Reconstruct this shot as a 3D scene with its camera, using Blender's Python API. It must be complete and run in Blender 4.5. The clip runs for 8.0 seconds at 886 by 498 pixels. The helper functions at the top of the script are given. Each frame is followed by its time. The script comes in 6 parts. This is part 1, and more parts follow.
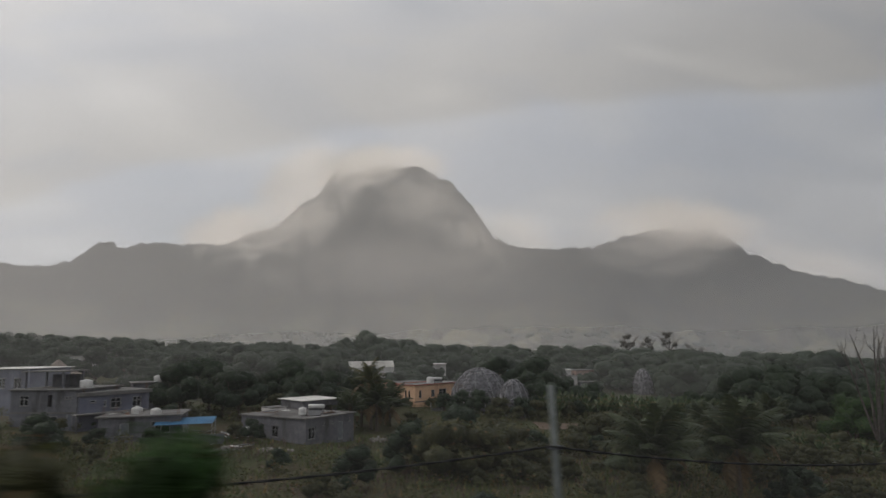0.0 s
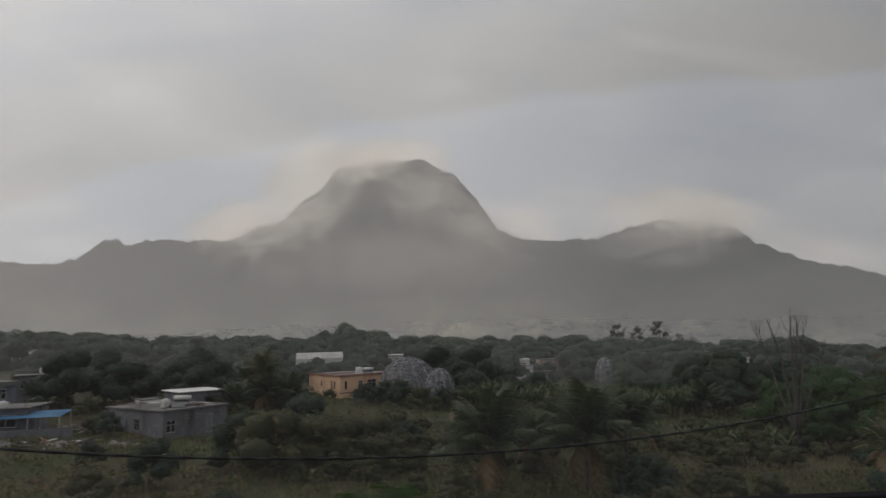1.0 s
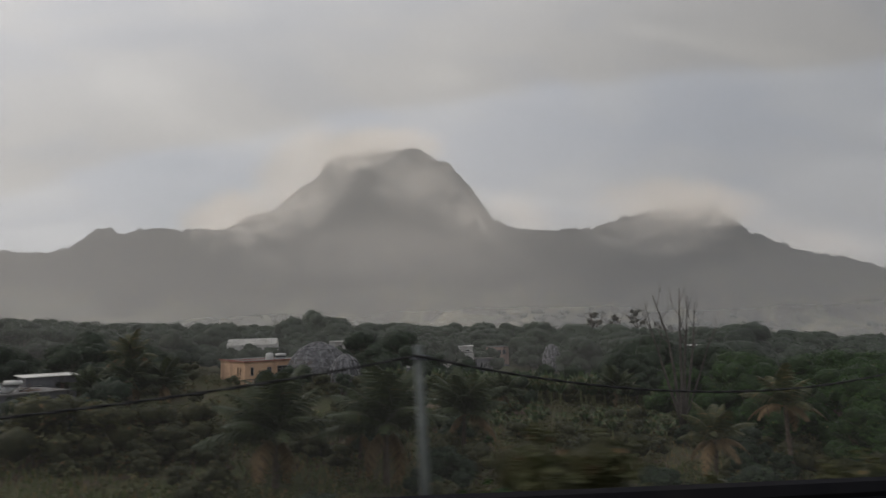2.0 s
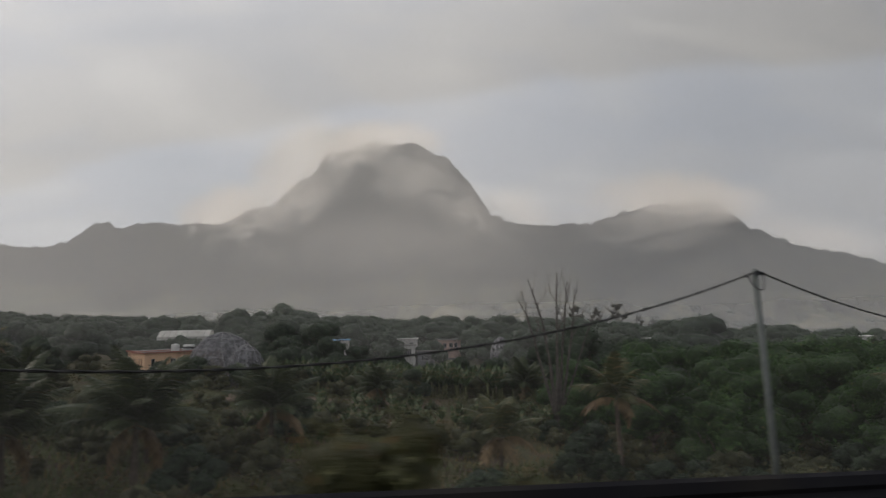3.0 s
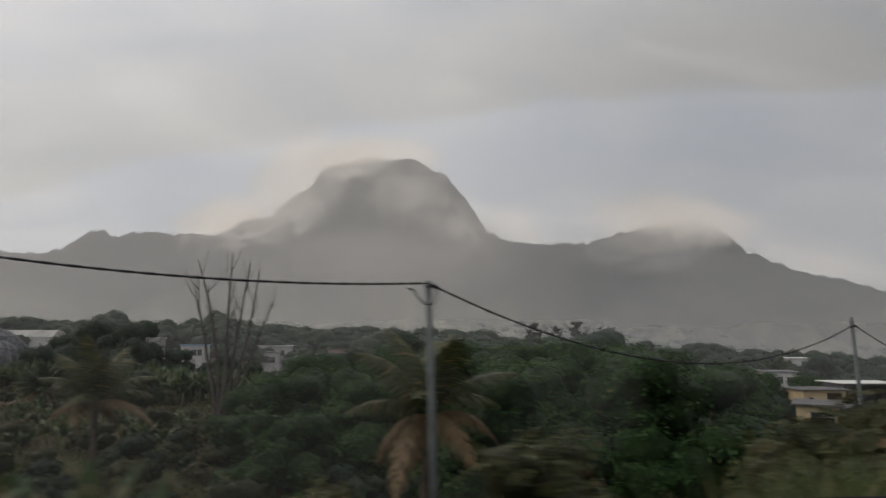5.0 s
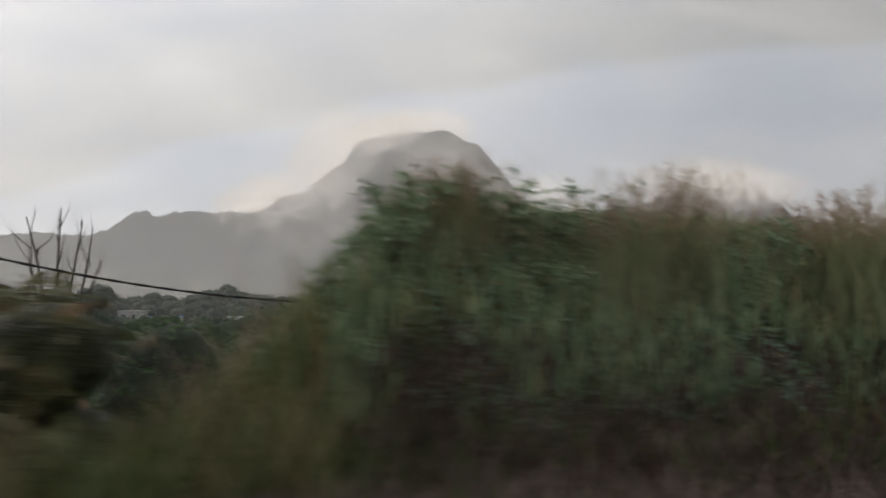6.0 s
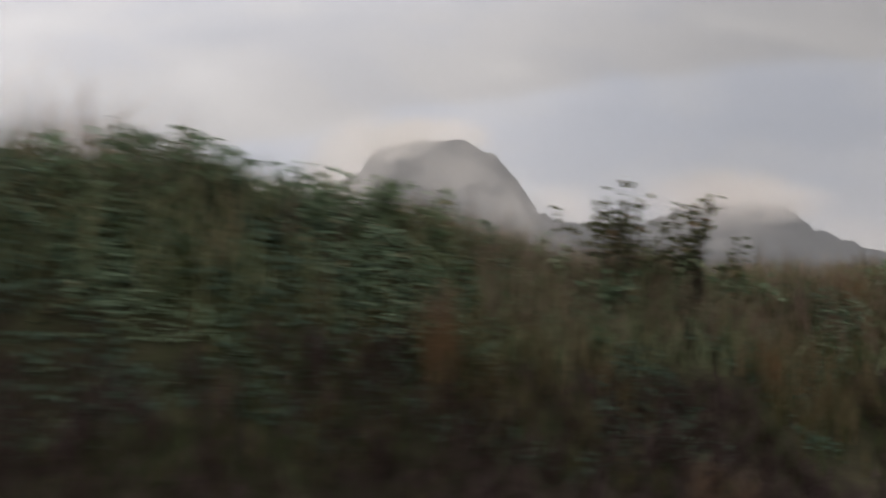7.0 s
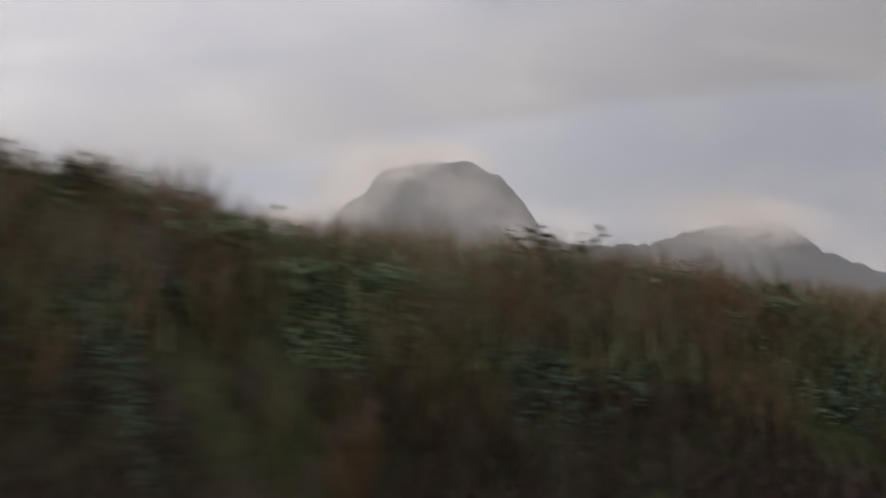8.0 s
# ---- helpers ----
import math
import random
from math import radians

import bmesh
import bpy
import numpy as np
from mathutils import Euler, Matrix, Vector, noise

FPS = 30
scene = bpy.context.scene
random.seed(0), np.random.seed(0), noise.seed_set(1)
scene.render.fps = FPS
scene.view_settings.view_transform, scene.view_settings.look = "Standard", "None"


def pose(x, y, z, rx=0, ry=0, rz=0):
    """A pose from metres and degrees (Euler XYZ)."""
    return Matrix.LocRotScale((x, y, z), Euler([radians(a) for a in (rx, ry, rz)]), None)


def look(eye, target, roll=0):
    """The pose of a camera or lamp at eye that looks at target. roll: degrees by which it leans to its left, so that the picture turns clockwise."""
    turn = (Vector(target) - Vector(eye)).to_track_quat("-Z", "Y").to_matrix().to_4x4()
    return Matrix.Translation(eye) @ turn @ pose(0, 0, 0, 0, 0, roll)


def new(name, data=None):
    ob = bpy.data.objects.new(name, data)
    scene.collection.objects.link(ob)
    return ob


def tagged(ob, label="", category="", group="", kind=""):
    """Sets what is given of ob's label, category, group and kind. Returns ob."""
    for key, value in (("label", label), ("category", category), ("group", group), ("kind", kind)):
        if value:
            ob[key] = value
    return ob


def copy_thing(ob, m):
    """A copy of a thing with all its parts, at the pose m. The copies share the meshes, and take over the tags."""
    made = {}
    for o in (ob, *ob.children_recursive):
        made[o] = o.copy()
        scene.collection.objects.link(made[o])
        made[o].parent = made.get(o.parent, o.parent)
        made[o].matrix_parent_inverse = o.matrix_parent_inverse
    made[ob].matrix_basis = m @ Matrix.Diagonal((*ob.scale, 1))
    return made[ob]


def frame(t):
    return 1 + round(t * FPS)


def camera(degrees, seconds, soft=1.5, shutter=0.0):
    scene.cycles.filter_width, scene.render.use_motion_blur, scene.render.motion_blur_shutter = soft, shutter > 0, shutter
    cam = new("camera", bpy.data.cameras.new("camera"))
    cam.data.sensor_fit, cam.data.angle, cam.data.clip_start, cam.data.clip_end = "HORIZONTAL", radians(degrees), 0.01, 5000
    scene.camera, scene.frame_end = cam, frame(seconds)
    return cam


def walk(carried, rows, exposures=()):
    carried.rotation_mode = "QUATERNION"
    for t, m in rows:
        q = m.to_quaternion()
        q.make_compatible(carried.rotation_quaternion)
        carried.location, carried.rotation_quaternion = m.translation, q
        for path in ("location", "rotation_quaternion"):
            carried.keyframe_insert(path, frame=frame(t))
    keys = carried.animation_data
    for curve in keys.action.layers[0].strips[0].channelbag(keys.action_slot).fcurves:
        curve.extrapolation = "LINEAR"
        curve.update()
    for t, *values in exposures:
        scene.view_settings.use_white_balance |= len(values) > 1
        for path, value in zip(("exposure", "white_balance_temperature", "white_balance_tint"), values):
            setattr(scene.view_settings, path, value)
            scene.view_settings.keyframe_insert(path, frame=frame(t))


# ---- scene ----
cam = camera(68.57, 8.0, soft=1.4, shutter=0.38)

# The road: start heading, its bend to the left, its fall, and the speed along it.
HEAD, BEND, FALL, SPEED = radians(19.085), 0.4816e-3, -0.02128, 16.2
CH, SH = math.cos(HEAD), math.sin(HEAD)


def along(s, d=0.0):
    """The place s metres along the road and d metres to its left."""
    b = d + BEND * s * s
    return s * CH - b * SH, s * SH + b * CH


def road_eye(s):
    """The height of the eye over the valley floor at s metres."""
    return 12.0 + FALL * s


# Tips the layout towards +x about the ride's start, fitted to the camera's view.
VIEW_TILT = Matrix.Translation((0, 0, 12)) @ Matrix.Rotation(radians(3.5), 4, "Y") @ Matrix.Translation((0, 0, -12))

# seconds, yaw, pitch, roll, before the tilt
TURNS = [
    (0.0, -0.65, 8.37, 2.57), (0.5, 0.0, 7.97, 2.16), (1.0, 0.04, 7.77, 1.90), (1.5, -0.14, 7.74, 1.91),
    (1.7, -0.15, 7.40, 1.95), (2.8, -0.10, 6.40, 2.05), (3.0, 0.01, 6.45, 2.10), (3.5, 0.39, 6.44, 2.34),
    (3.65, 0.48, 6.75, 2.5), (3.8, 0.60, 8.20, 2.8), (4.0, 0.70, 9.04, 3.00), (4.5, 0.52, 8.52, 3.25),
    (5.0, 0.32, 7.97, 3.57), (5.2, 0.45, 7.6, 3.4), (6.3, 4.50, 5.0, 2.4), (6.5, 4.7, 6.35, 2.5),
    (7.0, 5.35, 6.10, 3.6), (7.5, 5.95, 8.10, 3.80), (8.0, 6.30, 7.96, 3.88),
]
ROWS = []
for t, yaw, pitch, roll in TURNS:
    x, y = along(SPEED * t)
    turn = pose(0, 0, 0, 90 + pitch, 0, yaw) @ pose(0, 0, 0, 0, 0, roll)
    ROWS.append((t, VIEW_TILT @ Matrix.Translation((x, y, road_eye(SPEED * t))) @ turn))
walk(cam, ROWS, exposures=[(0.0, 0.0, 6500, 10), (0.6, 0.0, 6500, 10), (1.0, -0.10, 6500, 10), (1.7, -0.08, 6500, 10), (2.9, 0.05, 6500, 10), (3.4, 0.0, 6500, 10), (3.7, 0.02, 6500, 10), (3.9, -0.12, 6500, 10), (4.05, -0.10, 6500, 10), (4.3, 0.06, 6500, 10), (5.2, 0.10, 6500, 10), (6.3, 0.43, 6450, 10), (6.5, 0.30, 6450, 10), (6.6, 0.21, 6450, 11), (7.0, 0.20, 6450, 13), (7.5, 0.07, 6420, 14), (8.0, 0.04, 6400, 15)])

# ---- world and sun ----
world = bpy.data.worlds.new("overcast_sky")
scene.world = world
world.use_nodes = True
wt = world.node_tree
wt.nodes.clear()


def wnode(kind, **props):
    n = wt.nodes.new(kind)
    for k, v in props.items():
        n.inputs[k].default_value = v
    return n


def wmath(op, a, b=None):
    n = wt.nodes.new("ShaderNodeMath")
    n.operation = op
    for i, v in enumerate((a, b)):
        if v is None:
            continue
        if isinstance(v, (int, float)):
            n.inputs[i].default_value = v
        else:
            wt.links.new(v, n.inputs[i])
    return n.outputs[0]


def wramp(fac, stops):
    n = wt.nodes.new("ShaderNodeValToRGB")
    n.color_ramp.interpolation = "EASE"
    while len(n.color_ramp.elements) < len(stops):
        n.color_ramp.elements.new(0.5)
    for e, (p, c) in zip(n.color_ramp.elements, stops):
        e.position, e.color = p, (*c, 1)
    wt.links.new(fac, n.inputs[0])
    return n.outputs[0]


SUN_DIR = Vector((-0.88, 0.22, 0.42)).normalized()
sky = wt.nodes.new("ShaderNodeTexSky")
sky.sky_type, sky.sun_disc = "NISHITA", False
sky.sun_elevation = math.asin(SUN_DIR.z)
sky.sun_rotation = math.atan2(SUN_DIR.x, SUN_DIR.y)
sky.air_density, sky.dust_density = 1.2, 2.5
coord = wt.nodes.new("ShaderNodeTexCoord")
sep = wt.nodes.new("ShaderNodeSeparateXYZ")
level = wt.nodes.new("ShaderNodeMapping")
level.inputs["Rotation"].default_value = (0, radians(-3.5), 0)
wt.links.new(coord.outputs["Generated"], level.inputs[0])
wt.links.new(level.outputs[0], sep.inputs[0])
X, Y, Z = sep.outputs
# cloud sheets: a flat cloud base seen in perspective, streaked along the ridge
AZ = wmath("ARCTAN2", X, Y)
EL = wmath("ARCSINE", Z)
zc = wmath("MAXIMUM", wmath("ADD", Z, 0.28), 0.1)
comb = wt.nodes.new("ShaderNodeCombineXYZ")
wt.links.new(wmath("ADD", wmath("DIVIDE", X, zc), wmath("MULTIPLY", Z, 1.6)), comb.inputs[0])
wt.links.new(wmath("DIVIDE", Y, zc), comb.inputs[1])
streak = wt.nodes.new("ShaderNodeMapping")
streak.inputs["Scale"].default_value = (0.75, 1.7, 1.0)
streak.inputs["Location"].default_value = (0.3, 1.05, 0.0)
wt.links.new(comb.outputs[0], streak.inputs[0])
big = wnode("ShaderNodeTexNoise", Scale=1.25, Detail=7.0, Roughness=0.56, Distortion=0.7)
wt.links.new(streak.outputs[0], big.inputs["Vector"])
fine = wnode("ShaderNodeTexNoise", Scale=4.0, Detail=5.0, Roughness=0.58, Distortion=0.3)
wt.links.new(streak.outputs[0], fine.inputs["Vector"])
cover = wmath("ADD", wmath("MULTIPLY", big.outputs[0], 0.78), wmath("MULTIPLY", fine.outputs[0], 0.22))


def wstep(v, a, b):
    n = wt.nodes.new("ShaderNodeMapRange")
    n.interpolation_type = "SMOOTHSTEP"
    wt.links.new(v, n.inputs[0])
    n.inputs[1].default_value, n.inputs[2].default_value = a, b
    return n.outputs[0]


# one long dull cloud bank slants across the sky above the range; below its edge the cover is thinner and bluish
wob = wmath("MULTIPLY", wmath("SUBTRACT", cover, 0.5), 0.10)
AZC = wmath("MAXIMUM", wmath("MINIMUM", AZ, 0.9), -0.9)
slant = wmath("SUBTRACT", wmath("ADD", wmath("MULTIPLY", AZC, 0.17), 0.345), wmath("MULTIPLY", wmath("MULTIPLY", AZC, AZC), 0.25))
edge = wmath("ADD", wmath("SUBTRACT", EL, slant), wob)
bank_low = wstep(edge, -0.014, 0.012)
bank_high = wmath("SUBTRACT", 1.0, wstep(edge, 0.03, 0.22))
bank = wmath("MULTIPLY", bank_low, bank_high)
gap = wmath("MULTIPLY", wmath("SUBTRACT", 1.0, bank_low), wstep(edge, -0.26, -0.05))
# the sky is brighter towards the sun's side and overhead, duller low on the far side
side = wmath("ADD", wmath("MULTIPLY", wmath("MULTIPLY", X, -1.0), wmath("ADD", wmath("MULTIPLY", Z, 0.70), 0.15)), wmath("MULTIPLY", Z, 0.48))
glow = wmath("ADD", side, 0.88)
glow = wmath("SUBTRACT", wmath("ADD", glow, wmath("MULTIPLY", gap, -0.015)), wmath("MULTIPLY", bank, 0.17))
tone = wramp(cover, [(0.32, (0.485, 0.495, 0.525)), (0.44, (0.54, 0.545, 0.57)), (0.52, (0.585, 0.58, 0.585)),
                     (0.60, (0.665, 0.655, 0.65)), (0.72, (0.775, 0.765, 0.76))])
lit = wt.nodes.new("ShaderNodeMix")
lit.data_type, lit.blend_type = "RGBA", "MULTIPLY"
lit.inputs["Factor"].default_value = 1.0
grey = wt.nodes.new("ShaderNodeCombineXYZ")
wt.links.new(wmath("SUBTRACT", wmath("ADD", glow, wmath("MULTIPLY", bank, 0.015)), wmath("MULTIPLY", gap, 0.028)), grey.inputs[0])
wt.links.new(glow, grey.inputs[1])
wt.links.new(wmath("ADD", wmath("SUBTRACT", glow, wmath("MULTIPLY", bank, 0.03)), wmath("MULTIPLY", gap, 0.042)), grey.inputs[2])
wt.links.new(tone, lit.inputs["A"])
wt.links.new(grey.outputs[0], lit.inputs["B"])
clear = wt.nodes.new("ShaderNodeBackground")
clear.inputs["Strength"].default_value = 0.10
wt.links.new(sky.outputs[0], clear.inputs["Color"])
cloudy = wt.nodes.new("ShaderNodeBackground")
cloudy.inputs["Strength"].default_value = 1.0
wt.links.new(lit.outputs["Result"], cloudy.inputs["Color"])
blend = wt.nodes.new("ShaderNodeMixShader")
open_sky = wramp(cover, [(0.30, (0.80, 0.80, 0.80)), (0.50, (0.96, 0.96, 0.96))])
wt.links.new(open_sky, blend.inputs[0])
wt.links.new(clear.outputs[0], blend.inputs[1])
wt.links.new(cloudy.outputs[0], blend.inputs[2])
out = wt.nodes.new("ShaderNodeOutputWorld")
wt.links.new(blend.outputs[0], out.inputs[0])

sun_data = bpy.data.lights.new("sun", "SUN")
sun_data.energy, sun_data.angle, sun_data.color = 0.9, radians(14), (1.0, 0.88, 0.74)
sun = new("sun", sun_data)
sun.matrix_world = look(SUN_DIR * 100, (0, 0, 0))


# ---- materials ----
class Nodes:
    """A short way to wire a material."""

    def __init__(self, name):
        self.mat = bpy.data.materials.new(name)
        self.mat.use_nodes = True
        self.t = self.mat.node_tree
        self.t.nodes.clear()
        self.out = self.t.nodes.new("ShaderNodeOutputMaterial")

    def add(self, kind, **inputs):
        n = self.t.nodes.new(kind)
        for k, v in inputs.items():
            self.put(v, n.inputs[k.replace("_", " ")])
        return n

    def put(self, v, socket):
        if isinstance(v, bpy.types.NodeSocket):
            self.t.links.new(v, socket)
        else:
            socket.default_value = v

    def math(self, op, a, b=0.0, clamp=False):
        n = self.t.nodes.new("ShaderNodeMath")
        n.operation, n.use_clamp = op, clamp
        self.put(a, n.inputs[0])
        self.put(b, n.inputs[1])
        return n.outputs[0]

    def ramp(self, fac, stops):
        n = self.t.nodes.new("ShaderNodeValToRGB")
        while len(n.color_ramp.elements) < len(stops):
            n.color_ramp.elements.new(0.5)
        for e, (p, c) in zip(n.color_ramp.elements, stops):
            e.position, e.color = p, (*c, 1) if len(c) == 3 else c
        self.put(fac, n.inputs[0])
        return n.outputs[0]

    def mix(self, fac, a, b, blend="MIX"):
        n = self.t.nodes.new("ShaderNodeMix")
        n.data_type, n.blend_type = "RGBA", blend
        for v, k in ((fac, 0), (a, 6), (b, 7)):
            self.put((*v, 1) if isinstance(v, tuple) and len(v) == 3 else v, n.inputs[k])
        return n.outputs[2]

    def noise(self, scale, detail=4.0, rough=0.55, vector=None, distortion=0.0):
        n = self.add("ShaderNodeTexNoise", Scale=scale, Detail=detail, Roughness=rough, Distortion=distortion)
        if vector is not None:
            self.put(vector, n.inputs["Vector"])
        return n.outputs[0]

    def obj(self):
        return self.add("ShaderNodeTexCoord").outputs["Object"]

    def done(self, shader):
        self.t.links.new(shader, self.out.inputs[0])
        return self.mat


def surface(name, a, b, c=None, scale=3.0, rough=0.8, bump=0.2, metal=0.0, spec=0.3, streaks=0.0):
    """A solid surface of two tones with stains of a third, at two scales, and fine relief."""
    n = Nodes(name)
    o = n.obj()
    rnd = n.add("ShaderNodeObjectInfo").outputs["Random"]
    col = n.mix(n.ramp(n.noise(scale, 5.0, 0.6, o), [(0.35, (0, 0, 0)), (0.68, (1, 1, 1))]), a, b)
    if c:
        v = o
        if streaks:
            m = n.add("ShaderNodeMapping", Vector=o)
            m.inputs["Scale"].default_value = (1.0, 1.0, streaks)
            v = m.outputs[0]
        col = n.mix(n.ramp(n.noise(scale * 0.35, 4.0, 0.6, v), [(0.52, (0, 0, 0)), (0.72, (1, 1, 1))]), col, c)
    col = n.mix(0.16, col, n.ramp(rnd, [(0.0, (0.25, 0.25, 0.25)), (1.0, (1, 1, 1))]), "MULTIPLY")
    p = n.add("ShaderNodeBsdfPrincipled", Roughness=rough, Metallic=metal)
    p.inputs["Specular IOR Level"].default_value = spec
    n.put(col, p.inputs["Base Color"])
    if bump:
        bn = n.add("ShaderNodeBump", Strength=bump, Distance=0.03)
        n.put(n.noise(scale * 9, 5.0, 0.65, o), bn.inputs["Height"])
        n.put(bn.outputs[0], p.inputs["Normal"])
    return n.done(p.outputs[0])


def foliage(name, a, b, c, rare=0.88, rough=0.55, through_light=0.25, patch=0.12, single=0.45, mass=False):
    """Leaves: tone differs from leaf to leaf, from clump to clump and from plant to plant; c is the odd dry leaf."""
    n = Nodes(name)
    leaf = n.add("ShaderNodeNewGeometry").outputs["Random Per Island"]
    if mass:
        leaf = n.ramp(n.noise(1.7, 6.0, 0.80, n.obj()), [(0.38, (0, 0, 0)), (0.64, (1, 1, 1))])
    plant = n.add("ShaderNodeObjectInfo").outputs["Random"]
    clump = n.noise(patch * 4, 3.0, 0.6, n.obj())
    fac = n.math("ADD", n.math("MULTIPLY", leaf, single), n.math("MULTIPLY", clump, 1 - single))
    col = n.mix(n.ramp(fac, [(0.25, (0, 0, 0)), (0.75, (1, 1, 1))]), a, b)
    col = n.mix(n.ramp(leaf, [(rare, (0, 0, 0)), (min(rare + 0.03, 1.0), (1, 1, 1))]), col, c)
    col = n.mix(0.55, col, n.ramp(plant, [(0.0, (0.55, 0.60, 0.55)), (0.5, (0.9, 0.9, 0.8)), (1.0, (1.0, 0.93, 0.78))]), "MULTIPLY")
    p = n.add("ShaderNodeBsdfPrincipled", Roughness=rough)
    p.inputs["Specular IOR Level"].default_value = 0.25
    n.put(col, p.inputs["Base Color"])
    if mass:
        b = n.add("ShaderNodeBump", Strength=1.0, Distance=0.55)
        n.put(n.noise(2.0, 5.0, 0.8, n.obj()), b.inputs["Height"])
        n.put(b.outputs[0], p.inputs["Normal"])
    tr = n.add("ShaderNodeBsdfTranslucent")
    n.put(col, tr.inputs["Color"])
    mx = n.add("ShaderNodeMixShader", Fac=through_light)
    n.t.links.new(p.outputs[0], mx.inputs[1])
    n.t.links.new(tr.outputs[0], mx.inputs[2])
    return n.done(mx.outputs[0])


LEAF_DARK = foliage("mango_leaves", (0.022, 0.041, 0.023), (0.046, 0.075, 0.039), (0.09, 0.07, 0.04), 0.98, single=0.25)
LEAF_BRIGHT = foliage("fresh_leaves", (0.019, 0.052, 0.013), (0.055, 0.122, 0.028), (0.15, 0.13, 0.05), 0.97)
LEAF_OLIVE = foliage("olive_leaves", (0.056, 0.064, 0.026), (0.110, 0.110, 0.050), (0.16, 0.10, 0.05), 0.92)
LEAF_FAR = foliage("woodland_leaves", (0.026, 0.038, 0.021), (0.046, 0.062, 0.032), (0.07, 0.065, 0.04), 0.97, patch=0.03, single=0.2)
LEAF_GREY = foliage("eucalyptus_leaves", (0.060, 0.060, 0.045), (0.10, 0.095, 0.07), (0.14, 0.11, 0.08), 0.9)
# inner foliage: leaf colours made darker to stand in for shade inside the crown
MASS_DARK = foliage("inner_shade_mango_leaves", (0.016, 0.031, 0.019), (0.042, 0.068, 0.038), (0.06, 0.055, 0.03), 0.97, mass=True)
MASS_BRIGHT = foliage("inner_shade_fresh_leaves", (0.013, 0.036, 0.010), (0.042, 0.090, 0.022), (0.10, 0.10, 0.04), 0.97, mass=True)
MASS_OLIVE = foliage("inner_shade_olive_leaves", (0.042, 0.050, 0.022), (0.092, 0.094, 0.044), (0.10, 0.075, 0.04), 0.95, mass=True)
MASS_GREY = foliage("inner_shade_eucalyptus_leaves", (0.040, 0.040, 0.032), (0.085, 0.080, 0.062), (0.11, 0.09, 0.07), 0.95, mass=True)
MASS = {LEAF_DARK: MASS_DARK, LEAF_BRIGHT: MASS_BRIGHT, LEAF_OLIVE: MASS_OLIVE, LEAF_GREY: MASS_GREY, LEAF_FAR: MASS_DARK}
FROND = foliage("palm_leaflets", (0.022, 0.037, 0.016), (0.052, 0.067, 0.030), (0.16, 0.12, 0.06), 0.97, 0.45)
FROND_DRY = foliage("dry_palm_leaflets", (0.125, 0.088, 0.048), (0.22, 0.155, 0.085), (0.10, 0.07, 0.04), 0.85)
BANANA = foliage("banana_leaves", (0.038, 0.066, 0.028), (0.090, 0.130, 0.062), (0.16, 0.14, 0.08), 0.9, 0.4)
GRASS = foliage("green_grass", (0.052, 0.080, 0.028), (0.125, 0.155, 0.060), (0.22, 0.17, 0.08), 0.86)
GRASS_DRY = foliage("dry_grass", (0.155, 0.118, 0.062), (0.31, 0.235, 0.135), (0.10, 0.09, 0.03), 0.8)
GRASS_PALE = foliage("pale_cane_leaves", (0.20, 0.24, 0.13), (0.40, 0.42, 0.26), (0.42, 0.34, 0.22), 0.86, through_light=0.3)
WEED = foliage("scrambling_weeds", (0.125, 0.20, 0.112), (0.325, 0.40, 0.25), (0.34, 0.28, 0.16), 0.94, through_light=0.22, single=0.3, patch=0.2)
FROND_OLIVE = foliage("olive_palm_leaflets", (0.036, 0.048, 0.018), (0.080, 0.084, 0.034), (0.17, 0.13, 0.06), 0.93, 0.45)
GRASS_RED = foliage("russet_grass", (0.27, 0.19, 0.15), (0.44, 0.33, 0.26), (0.42, 0.33, 0.23), 0.85, through_light=0.5)
GRASS_TAN = foliage("tan_cane_leaves", (0.26, 0.150, 0.080), (0.46, 0.290, 0.170), (0.40, 0.30, 0.18), 0.85, through_light=0.4)
GRASS_DEAD = foliage("dead_stalks", (0.085, 0.056, 0.052), (0.145, 0.096, 0.086), (0.17, 0.13, 0.09), 0.9)
CREEPER = foliage("bank_creeper", (0.062, 0.108, 0.078), (0.19, 0.265, 0.195), (0.17, 0.15, 0.08), 0.95, 0.85, through_light=0.32, single=0.14, patch=0.14)
BARK = surface("bark", (0.075, 0.058, 0.045), (0.13, 0.105, 0.085), (0.05, 0.04, 0.03), 4.0, 0.9, 0.6)
BARK_PALE = surface("bleached_wood", (0.050, 0.044, 0.039), (0.100, 0.088, 0.078), (0.04, 0.034, 0.03), 3.0, 0.85, 0.4)
TWIG = surface("dark_twigs", (0.03, 0.024, 0.02), (0.055, 0.042, 0.036), None, 6.0, 0.9, 0.3)
BLOCK = surface("bare_concrete_blocks", (0.105, 0.107, 0.122), (0.165, 0.167, 0.182), (0.06, 0.058, 0.06), 1.4, 0.9, 0.35, streaks=0.25)
BLOCK_BLUE = surface("grey_blue_render", (0.13, 0.14, 0.19), (0.18, 0.19, 0.24), (0.09, 0.09, 0.11), 1.2, 0.9, 0.3, streaks=0.25)
ORANGE = surface("peach_paint", (0.60, 0.39, 0.25), (0.68, 0.46, 0.31), (0.42, 0.27, 0.18), 0.9, 0.8, 0.15, streaks=0.3)
CREAM = surface("cream_paint", (0.52, 0.40, 0.24), (0.60, 0.47, 0.29), (0.40, 0.30, 0.19), 0.9, 0.8, 0.15, streaks=0.3)
PINK = surface("pink_paint", (0.34, 0.24, 0.21), (0.42, 0.30, 0.26), (0.24, 0.17, 0.15), 0.9, 0.8, 0.15, streaks=0.3)
